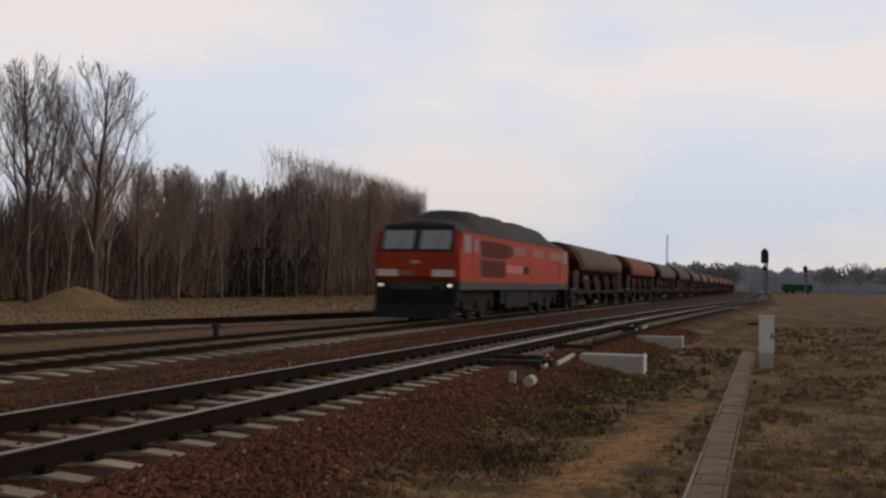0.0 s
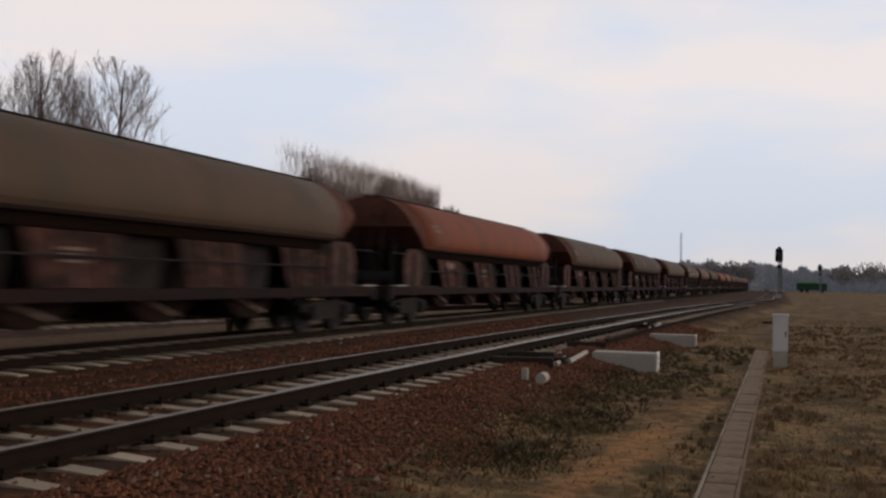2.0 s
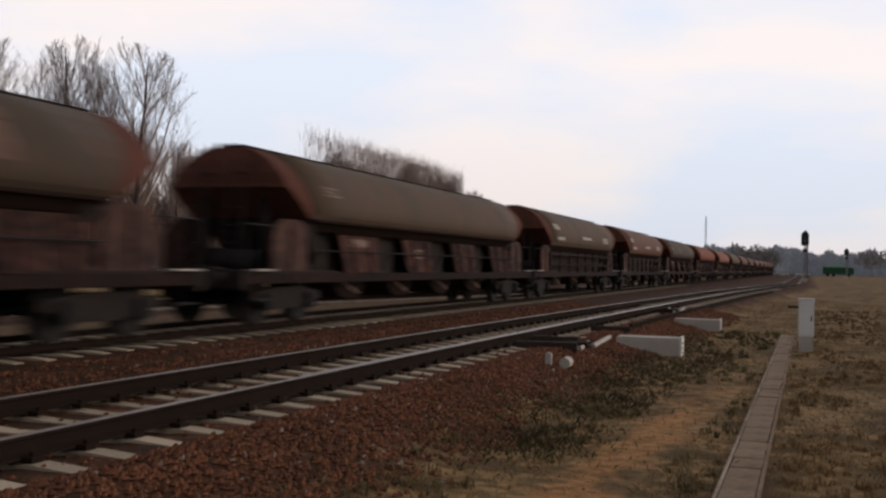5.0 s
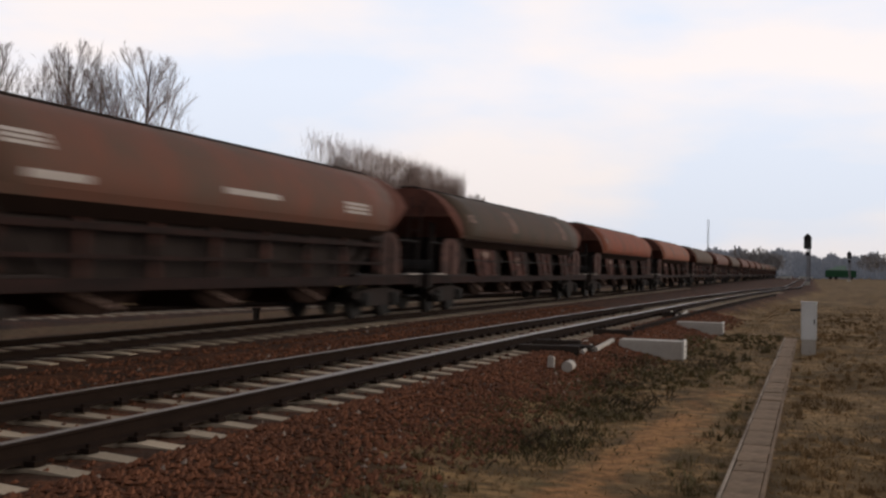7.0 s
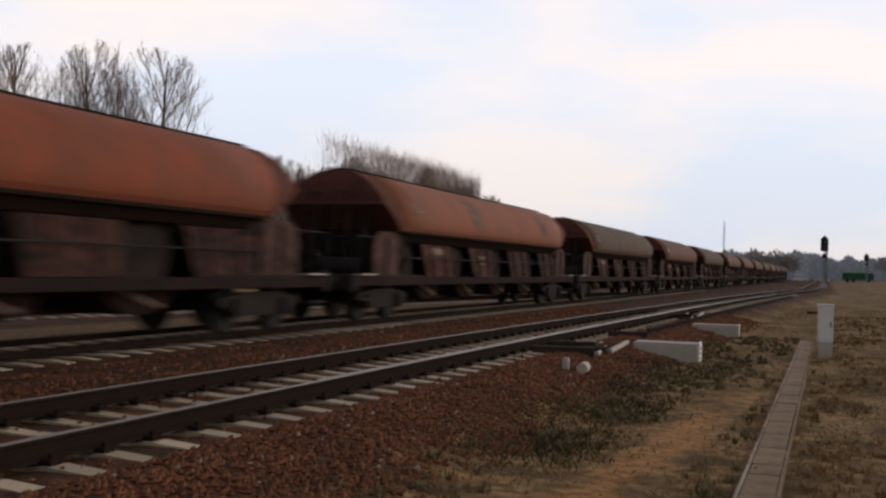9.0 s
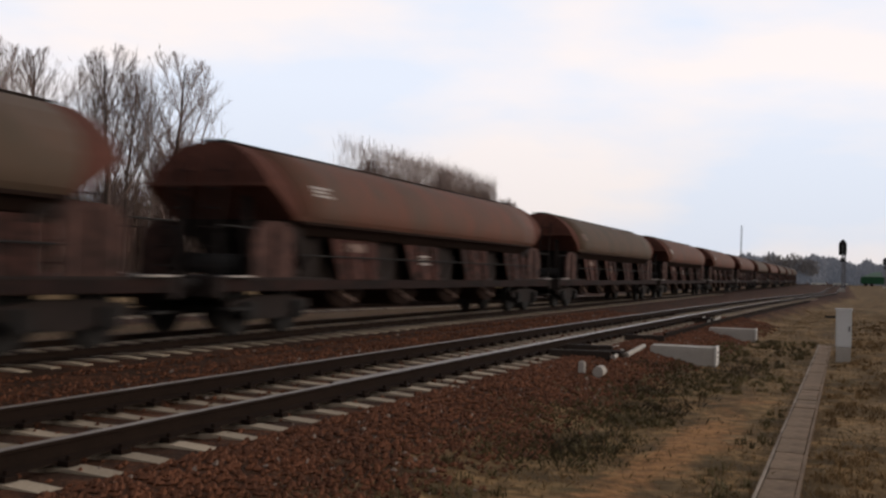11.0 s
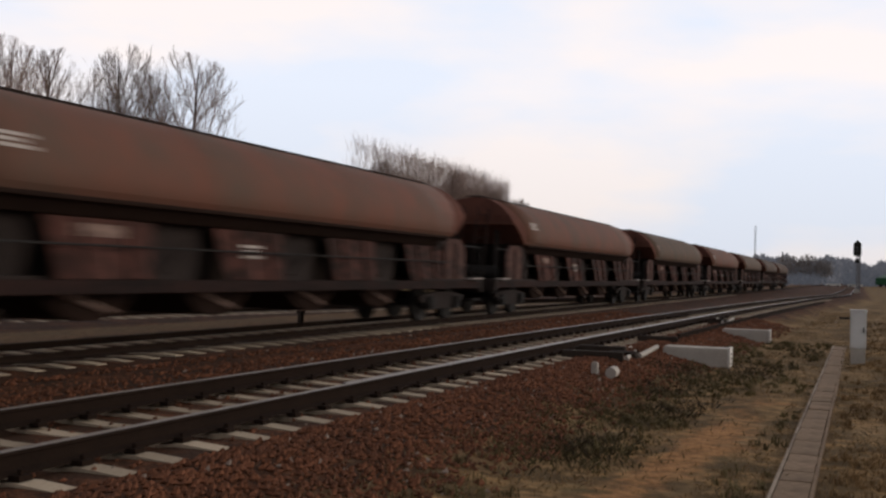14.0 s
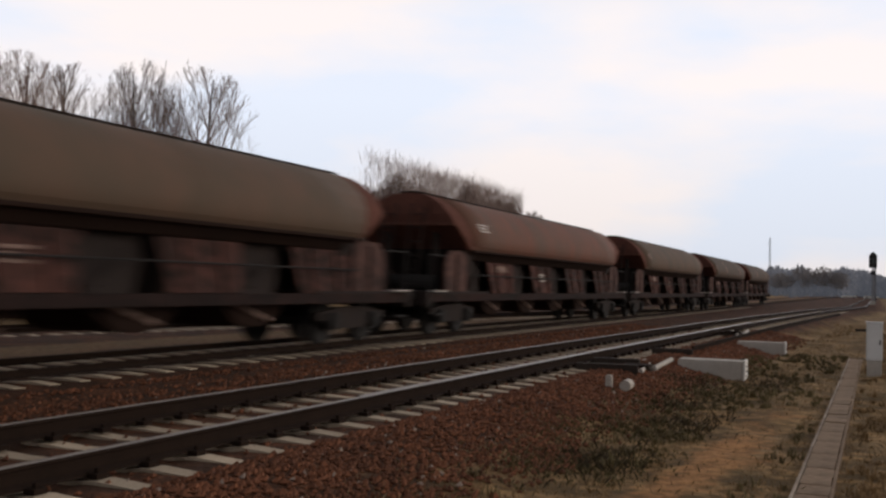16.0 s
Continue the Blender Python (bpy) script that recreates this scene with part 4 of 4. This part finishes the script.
for rear, kind_of, colour in CONSIST:
    if (kind_of, colour) in BUILT:
        o = copy_thing(BUILT[kind_of, colour], pose(0, 0, 0))
    elif kind_of == A:
        o = wagon_a(colour, "dusty " + colour + " steel hopper wagon with an arched roof")
    else:
        o = wagon_b(colour, "smooth " + colour + " hopper wagon with pale lettering fields")
    BUILT.setdefault((kind_of, colour), o)
    TRAIN.append((o, rear - (16.4 if kind_of == A else 15.2)))
TRAIN.append((locomotive(), 32.7))


# ---- bare trees ----
def tube(verts, faces, a, b, ra, rb, n):
    d = (b - a).normalized()
    q = d.orthogonal().normalized()
    r = d.cross(q)
    k = len(verts)
    for p, w in ((a, ra), (b, rb)):
        for i in range(n):
            t = 2 * math.pi * i / n
            verts.append(p + (q * math.cos(t) + r * math.sin(t)) * w)
    for i in range(n):
        j = (i + 1) % n
        faces.append((k + i, k + j, k + n + j, k + n + i))


def sliver(verts, faces, a, b, w, rng):
    """A twig as a narrow tapering blade."""
    q = (b - a).cross(Vector((rng.normal(), rng.normal(), rng.normal()))).normalized() * w
    k = len(verts)
    verts.extend((a - q, a + q, b + q * 0.5, b - q * 0.5))
    faces.append((k, k + 1, k + 2, k + 3))


def grow(rng, high, clear, spread, thick, twigs):
    """Trunk and crown of a leafless tree whose limbs climb steeply and end in a rounded outline, as two meshes' data."""
    tv, tf, cv, cf = [], [], [], []
    pts, p = [], Vector((0, 0, -0.3))
    lean = Vector((rng.normal(0, 0.03), rng.normal(0, 0.03), 1))
    n = 12
    for k in range(n + 1):
        pts.append((p.copy(), thick * (1 - 0.92 * k / n) + 0.012))
        p += (lean + Vector((rng.normal(0, 0.045), rng.normal(0, 0.045), 0))).normalized() * ((high * 0.95 + 0.3) / n)
    for (a, ra), (b, rb) in zip(pts, pts[1:]):
        tube(tv, tf, a, b, ra, rb, 8)
    mid, tall, wide = high * (1 + clear) / 2, high * (1 - clear) / 2, spread * high

    def room(q, way):
        """Distance from q to the crown's outline along way."""
        o = Vector((q.x / wide, q.y / wide, (q.z - mid) / tall))
        d = Vector((way.x / wide, way.y / wide, way.z / tall))
        aa, bb, cc = d.dot(d), 2 * o.dot(d), o.dot(o) - 1
        disc = bb * bb - 4 * aa * cc
        return max(0.25, (-bb + math.sqrt(disc)) / (2 * aa)) if disc > 0 else 0.25

    def branch(start, way, length, r, depth):
        m = (4, 3, 2, 1)[depth - 1]
        a = start
        w = way.copy()
        length = min(length, room(start, way) * rng.uniform(0.82, 1.06))
        for k in range(m):
            w = (w + Vector((rng.normal(0, 0.09), rng.normal(0, 0.09), 0.10 + rng.normal(0, 0.05)))).normalized()
            b = a + w * (length / m)
            ra, rb = r * (1 - 0.8 * k / m), r * (1 - 0.8 * (k + 1) / m)
            if depth < 3:
                tube(cv, cf, a, b, max(ra, 0.017), max(rb, 0.014), 5 if depth == 1 else 3)
            else:
                sliver(cv, cf, a, b, 0.011 if depth == 3 else 0.0065, rng)
            if depth < 4:
                for _ in range(twigs + (1, 1, 0)[depth - 1]):
                    if depth > 1 and rng.random() < 0.33:
                        continue
                    side = Vector((rng.normal(), rng.normal(), rng.normal(0.35, 0.4))).normalized()
                    f = rng.uniform(0.2, 1)
                    branch(a.lerp(b, f), (w * 0.9 + side * 0.62).normalized(), length * rng.uniform(0.36, 0.6), max(0.008, rb * 0.55), depth + 1)
            a = b
    count = 13
    for k in range(count):
        f = clear * 0.8 + (0.93 - clear * 0.8) * k / count
        i = int(f * n)
        a = pts[i][0].lerp(pts[min(n, i + 1)][0], f * n - i)
        turn = k * 2.4 + rng.uniform(-0.4, 0.4)
        way = Vector((math.cos(turn), math.sin(turn), rng.uniform(1.1, 1.9) + 0.6 * f)).normalized()
        branch(a, way, high * 0.5, pts[i][1] * 0.55, 1)
    return tv, tf, cv, cf


def tree_kind(seed, high, clear, spread, thick, twigs, bark, label):
    rng = np.random.default_rng(seed)
    tv, tf, cv, cf = grow(rng, high, clear, spread, thick, twigs)
    t = empty("bare_tree", label, "tree", "trees of the wood")
    for nm, v, f, m in (("trunk", tv, tf, M[bark]), ("crown", cv, cf, M["twig"])):
        o = new(nm, mesh_of(nm, v, f, m, True))
        o.parent = t
    return t


KINDS = [
    tree_kind(21, 16.5, 0.27, 0.29, 0.27, 2, "bark", "tall leafless poplar with a fine spreading crown"),
    tree_kind(22, 16.0, 0.28, 0.22, 0.23, 2, "bark", "tall leafless poplar with a fine spreading crown"),
    tree_kind(23, 12.0, 0.30, 0.15, 0.15, 2, "bark", "slender leafless tree at the edge of the wood"),
    tree_kind(24, 13.0, 0.36, 0.12, 0.13, 2, "birch", "slender leafless birch with a pale trunk"),
    tree_kind(25, 10.0, 0.22, 0.17, 0.14, 2, "bark", "low leafless tree at the edge of the wood"),
]
HEIGHTS = (16.5, 16.0, 12.0, 13.0, 10.0)
used = set()


def plant(kind_of, x, y, high, turn):
    s = (high + 0.5) / HEIGHTS[kind_of]
    m = Matrix.Translation((x, y, rise(x, y))) @ Matrix.Rotation(turn, 4, "Z")
    if kind_of in used:
        o = copy_thing(KINDS[kind_of], m)
    else:
        o = KINDS[kind_of]
        o.matrix_world = m
        used.add(kind_of)
    o.scale = (s, s, s)


def wood_height(y):
    return 15.0 if y < 68 else 10.8 if y < 93 else 12.3 if y < 111 else 13.4


trng = np.random.default_rng(5)
for kind_of, x, y, high in ((0, -46.5, 64.2, 14.9), (1, -47.0, 58.3, 14.3), (0, -47.5, 52.2, 14.0), (1, -47.0, 47.2, 13.8), (0, -47.0, 42.5, 14.0), (1, -48.0, 38.0, 14.0), (1, -50.5, 64.0, 13.6), (2, -48.0, 66.5, 10.6), (3, -46.0, 61.0, 9.0), (3, -46.5, 76.0, 8.5), (3, -47.5, 85.0, 8.0), (1, -49.0, 69.5, 10.0), (2, -47.5, 71.5, 9.4), (1, -49.0, 75.0, 9.8), (4, -48.0, 78.5, 9.2)):
    plant(kind_of, x, y, high * (1.13 if y > 57 else 1.05), trng.uniform(0, 6.28))
for k in range(132):
    # heights follow the wood's outline, deeper trees standing taller behind it
    y = 33 + 128 * (k + trng.random()) / 132
    x = -49 - 13 * trng.random() ** 1.3
    deep = -x / 45
    high = wood_height(y / deep) * deep * trng.uniform(0.76, 1.0)
    if 67 < y < 88 or x > -51:
        kind_of = int(trng.choice((2, 3, 4)))
    else:
        kind_of = int(trng.choice((0, 1, 2, 3)))
    if y / deep < 66 and k % 2 or 93 < y / deep < 113 and k % 2:
        continue
    if y / deep < 67:
        high *= 0.48 if x > -55 else 0.55
    plant(kind_of, x, y, high, trng.uniform(0, 6.28))


def thicket(name, label, n, seed, spot, material, width, length):
    """A tangle of thin stems: narrow leaning slivers in a volume."""
    rng = np.random.default_rng(seed)
    verts, faces = [], []
    for i in range(n):
        x, y, z = spot(rng)
        a, h = rng.uniform(0, 6.28), length * rng.uniform(0.4, 1.3)
        w = width * rng.uniform(0.4, 1.3)
        dx, dy = math.cos(a) * w, math.sin(a) * w
        lx, ly = rng.normal(0, 0.22, 2) * h
        k = 4 * i
        verts += [(x - dx, y - dy, z), (x + dx, y + dy, z), (x + lx + dx * 0.3, y + ly + dy * 0.3, z + h), (x + lx - dx * 0.3, y + ly - dy * 0.3, z + h)]
        faces.append((k, k + 1, k + 2, k + 3))
    return tagged(new(name, mesh_of(name, verts, faces, material)), label, "undergrowth", kind="stuff")


def under_wood(rng):
    y = 20 + 142 * rng.random()
    top = (6.4 if y < 92 else 8.0 if y < 108 else 10.5) * (1 + 0.25 * noise.noise((y * 0.3, 0, 0)))
    return -51.0 - 13 * rng.random(), y, -0.5 + top * (1 - rng.random() ** 0.55)


thicket("undergrowth", "dark tangled undergrowth of a bare wood", 80000, 31, under_wood, M["under"], 0.045, 2.6)


def end_of_wood(rng):
    y = 112 + 46 * rng.random()
    x = -49 - 9 * rng.random()
    top = 13.2 * -x / 45 * (1 + 0.10 * noise.noise((y * 0.4, 0, 8))) if y / -x < 3.03 else 9
    return x, y, -0.5 + top * rng.random() ** 0.7


thicket("birch_thicket", "fuzzy grey-brown birch thicket closing the wood", 26000, 35, end_of_wood, M["twig"], 0.018, 1.6)


def shrub_spot(rng):
    c = ((-53, 107, 6.0, 10.5), (-53, 98, 6.0, 8.5))[rng.integers(2)]
    r = rng.normal(0, 0.5, 2) * c[2]
    return c[0] + r[0] * 0.6, c[1] + r[1], -0.4 + c[3] * rng.random() ** 1.2 * max(0.15, 1.1 - 0.55 * abs(r[1]) / c[2] + 0.35 * noise.noise((r[1] * 0.9, 0, c[1])))


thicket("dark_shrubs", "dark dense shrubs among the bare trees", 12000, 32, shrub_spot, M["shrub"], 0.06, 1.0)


def far_spot(lo, hi, y0, y1, base, amp):
    def spot(rng):
        x = lo + (hi - lo) * rng.random()
        y = y0 + (y1 - y0) * rng.random()
        top = base + amp * noise.noise((x * 0.05, 0, 1)) + amp * 0.6 * noise.noise((x * 0.21, 0, 4))
        return x, y, -0.5 + top * rng.random() ** 0.8
    return spot


thicket("backdrop_wood", "wood on the horizon with blue-grey haze painted in", 42000, 33, far_spot(-60, 230, 400, 440, 8.0, 4.6), M["far"], 0.55, 1.6)


def far_crowns(rng):
    """Loose round crowns that stand out before the hazy wood."""
    c = ((-20.0, 4.3, 6.2), (-14.8, 3.6, 6.6), (-10.2, 3.0, 5.4), (-26.5, 3.8, 5.0), (17.5, 5.0, 5.6), (25.0, 5.5, 6.6), (33.5, 6.0, 6.0), (45.0, 7.0, 6.2))
    a = c[rng.integers(len(c))]
    v = rng.normal(0, 1, 3)
    v = v / np.linalg.norm(v) * rng.random() ** 0.4
    return a[0] + v[0] * a[1], 330 + v[1] * 3, max(-0.4, a[2] - 0.8 + v[2] * (a[2] * 0.5))


thicket("far_crowns", "loose round bare crowns before the horizon wood", 5200, 36, far_crowns, M["farcrown"], 0.20, 0.6)
thicket("far_thicket", "brush along the far line with haze painted in", 3500, 34, far_spot(-50, -6, 330, 350, 6.2, 3.0), M["far"], 0.5, 1.5)


# ---- things on the verge ----
def cable_trough():
    t = empty("cable_trough", "flush concrete cable trough lids in the grass", "cable trough", kind="structure")
    bm = boxed(-0.135, 0.135, -0.2495, 0.2495, -0.04, 0.03, bevel=0.003)
    me = bpy.data.meshes.new("lid")
    bm.to_mesh(me)
    bm.free()
    me.materials.append(M["trough"])
    for k in range(54):
        o = new("lid", me)
        o.parent = t
        y = 3.4 + 0.5 * k
        o.location = (-0.50 + random.uniform(-0.008, 0.008), y, -0.50 + random.uniform(-0.006, 0.006))
        o.rotation_euler = (random.uniform(-0.01, 0.01), random.uniform(-0.015, 0.015), random.uniform(-0.012, 0.012))
    for s in (-1, 1):
        part("side_wall", boxed(-0.5 + s * 0.143, -0.5 + s * 0.172, 3.0, 30.3, -0.7, -0.475 + 0.008 * (s < 0)), M["curb" if s < 0 else "trough"], t)
    return t


cable_trough()


def cabinet():
    c = empty("relay_cabinet", "light grey steel trackside cabinet on a concrete foot", "cabinet")
    part("foot", boxed(-0.155, 0.155, -0.14, 0.14, -0.1, 0.27, bevel=0.01), M["block"], c, "pale concrete foot")
    part("body", boxed(-0.165, 0.165, -0.15, 0.15, 0.27, 1.08, bevel=0.012), M["cabinet"], c)
    d = part("door", boxed(-0.15, 0.15, -0.165, -0.15, 0.31, 1.04, bevel=0.005), M["cabinet"], c)
    part("handle", boxed(0.10, 0.125, -0.185, -0.165, 0.62, 0.74), M["black"], d)
    part("lid", boxed(-0.18, 0.18, -0.175, 0.165, 1.08, 1.12, bevel=0.01), M["cabinet"], c)
    part("bracket", boxed(-0.40, -0.16, -0.03, 0.0, 0.90, 0.95), M["black"], c, "dark bracket plate")
    c.location = (-0.03, 24.9, -0.46)


cabinet()


def block(x, y, long, wide, tall, turn, z=-0.52):
    b = empty("concrete_block", "pale concrete foundation block at the foot of the ballast", "concrete block", "blocks beside the points")
    part("body", boxed(-long / 2, long / 2, -wide / 2, wide / 2, 0, tall, bevel=0.02), M["block"], b)
    # white cap: the light on the field-side end is put into its colour
    part("end_cap", boxed(long / 2, long / 2 + 0.05, -wide / 2 - 0.02, wide / 2 + 0.02, 0, tall + 0.02, bevel=0.01), M["white"], b, "end cap painted white to look lit")
    for k in range(3):
        part("bolt", rodded((long / 2 + 0.05, -0.1, 0.08 + k * 0.1), (long / 2 + 0.07, -0.1, 0.08 + k * 0.1), 0.015, 6), M["railside"], b)
    b.location, b.rotation_euler = (x, y, z), (0, 0, radians(turn))


block(-3.09, 21.85, 1.27, 0.62, 0.38, 2)
block(-2.99, 30.7, 1.25, 0.5, 0.37, 2)


def points_gear(y, k, aside=0.0):
    """Point motor with its rods beside the near rail."""
    g = empty("point_machine", "dark point machine with pale rod covers", "point machine", "point machines of the switch")
    part("case", boxed(-0.75, -0.15, -0.25, 0.25, -0.03, 0.14, bevel=0.03), M["wood"], g)
    part("lid", boxed(-0.7, -0.2, -0.28, 0.28, 0.14, 0.17, bevel=0.01), M["railside"], g)
    for x0, y0, x1, y1, r in ((-0.16, 0.1, -0.25, 2.4, 0.062), (-0.67, 0.9, -0.68, 1.8, 0.05), (-0.24, -0.7, -0.36, 0.7, 0.05)):
        c = part("rod_cover", rodded((x0, y0, 0.09), (x1, y1, 0.12), r * k * 0.8, 12), M["block"], g, "pale tubular rod cover")
        part("end_ring", rodded((x0, y0 - 0.03, 0.09), (x0, y0 + 0.03, 0.09), r * k, 12), M["block"], c)
        part("bracket", boxed(x1 - 0.04, x1 + 0.04, y1 - 0.05, y1 + 0.05, -0.08, 0.10), M["railside"], c)
    part("throw_rod", rodded((-1.4, 0.0, 0.07), (-0.2, 0.0, 0.07), 0.025, 8), M["railside"], g)
    g.location = (-3.8 + aside + bend(y), y, rise(-3.8 + aside + bend(y), y))


points_gear(19.5, 1.0)
points_gear(34.5, 0.9, -0.4)


def pipe_end():
    p = empty("drain_pipe", "short pale pipe end beside a concrete post", "pipe")
    part("pipe", rodded((0.03, 0.2, 0.10), (0.05, -0.15, 0.10), 0.085, 18), M["block"], p)
    part("post", boxed(-0.24, -0.14, -0.25, -0.15, -0.1, 0.26, bevel=0.015), M["block"], p)
    p.location = (-3.62, 16.2, rise(-3.62, 16.2) - 0.01)


pipe_end()
for x, y, ln, turn in ((-4.55, 18.4, 1.1, 8), (-4.5, 24.1, 0.9, 6), (-4.75, 19.9, 0.9, 3), (-4.9, 35.8, 1.0, 5)):
    b = part("timber", boxed(-ln / 2, ln / 2, -0.11, 0.11, 0, 0.15, bevel=0.015), M["wood"])
    tagged(b, "dark weathered timber lying on the ballast", "timber", "timbers by the points")
    b.location, b.rotation_euler = (x + bend(y), y, -0.235), (0, 0, radians(turn))


def low_post(x, y, tall):
    p = empty("marker_post", "short dark marker post between the tracks", "post", "marker posts")
    part("shaft", boxed(-0.06, 0.06, -0.06, 0.06, 0, tall, bevel=0.01), M["wood"], p)
    part("cap", boxed(-0.09, 0.09, -0.09, 0.09, tall, tall + 0.06, bevel=0.01), M["wood"], p)
    p.location = (x, y, -0.25)


low_post(-13.1, 23.2, 0.36)
low_post(-14.4, 52.0, 0.4)


# ---- far things ----
def signal(x, y, tall, head, label):
    s = empty("railway_signal", label, "signal", "signals of the line")
    part("foot", boxed(-0.35, 0.35, -0.35, 0.35, 0, 0.75, bevel=0.04), M["block"], s, "pale concrete foot")
    part("mast", rodded((0, 0, 0.75), (0, 0, tall), 0.11, 10), M["mast"], s)
    hd = part("head", boxed(-0.5, 0.5, -0.12, 0.12, tall - head, tall - 0.35, bevel=0.08), M["black"], s, "black signal head")
    part("cap", rodded((0, 0, tall - 0.35), (0, 0, tall), 0.42, 10, r2=0.08), M["black"], hd)
    for k in range(3):
        z = tall - head + 0.28 + k * (head - 0.75) / 3
        part("lens", rodded((0, -0.12, z), (0, -0.16, z), 0.11, 12), M["glass"], hd)
        part("hood", rodded((0, -0.12, z + 0.12), (0, -0.42, z + 0.10), 0.13, 10), M["black"], hd)
    part("sign_plate", boxed(-0.28, 0.28, -0.14, -0.11, tall - head - 0.9, tall - head - 0.4), M["black"], s)
    part("ladder", boxed(0.18, 0.42, 0.1, 0.14, 0.7, tall - head), M["mast"], s, "grey ladder")
    s.location = (x, y, -0.5)


signal(-0.48, 150, 7.3, 2.1, "tall railway signal with a black head on a mast")
signal(8.3, 260, 7.3, 1.7, "small far railway signal with a black head")


def green_shed():
    s = empty("green_trailer", "far green farm trailer with a pale sloping cover", "trailer")
    part("body", boxed(0, 8.6, 0, 3, 0.7, 2.8, bevel=0.15), M["green"], s)
    part("cover", loft([[(0.3, 0.1, 2.8), (6, 0.1, 2.8), (6, 2.9, 2.8), (0.3, 2.9, 2.8)], [(3.4, 0.8, 4.1), (5.6, 0.8, 4.3), (5.6, 2.2, 4.3), (3.4, 2.2, 4.1)]]), M["palegreen"], s, "pale green cover")
    for x in (1.4, 3.0, 7.2):
        part("wheel", rodded((x, -0.1, 0.5), (x, 0.4, 0.5), 0.5, 16), M["black"], s)
    s.location = (4.0, 330, -0.2)


green_shed()


def radio_mast():
    m = empty("radio_mast", "thin pale lattice mast beyond the train", "mast")
    for a in range(3):
        t = a * 2.094
        part("leg", rodded((0.35 * math.cos(t), 0.35 * math.sin(t), 0), (0.2 * math.cos(t), 0.2 * math.sin(t), 18.2), 0.07, 5), M["mast"], m)
    for k in range(12):
        part("brace", rodded((-0.3, 0, 1 + 1.4 * k), (0.3, 0.1, 2.3 + 1.4 * k), 0.03, 4), M["mast"], m)
    m.location = (-30.45, 335, -0.5)


radio_mast()


def far_car(x, y, w, label, paintname):
    c = empty("parked_car", label, "car", "far parked cars")
    part("body", boxed(-w / 2, w / 2, -0.9, 0.9, 0.35, 0.95, bevel=0.15), M[paintname], c)
    part("cabin", loft([[(-w * 0.3, -0.8, 0.95), (w * 0.32, -0.8, 0.95), (w * 0.32, 0.8, 0.95), (-w * 0.3, 0.8, 0.95)], [(-w * 0.18, -0.65, 1.5), (w * 0.2, -0.65, 1.5), (w * 0.2, 0.65, 1.5), (-w * 0.18, 0.65, 1.5)]]), M["glass"], c)
    for s in (-0.3, 0.3):
        part("wheel", rodded((s * w, -0.92, 0.33), (s * w, -0.7, 0.33), 0.33, 14), M["black"], c)
    c.location = (x, y, -0.5)


far_car(-7.5, 330, 4.3, "far white car parked beyond the line", "white")
far_car(-1.5, 335, 4.3, "far white car parked beyond the line", "white")


def motions():
    for o, y0 in TRAIN:
        walk(o, [(t, pose(TRACKS[1], y0 - SPEED * t, 0)) for t in (0, 4, 8, 12, 16)])


motions()
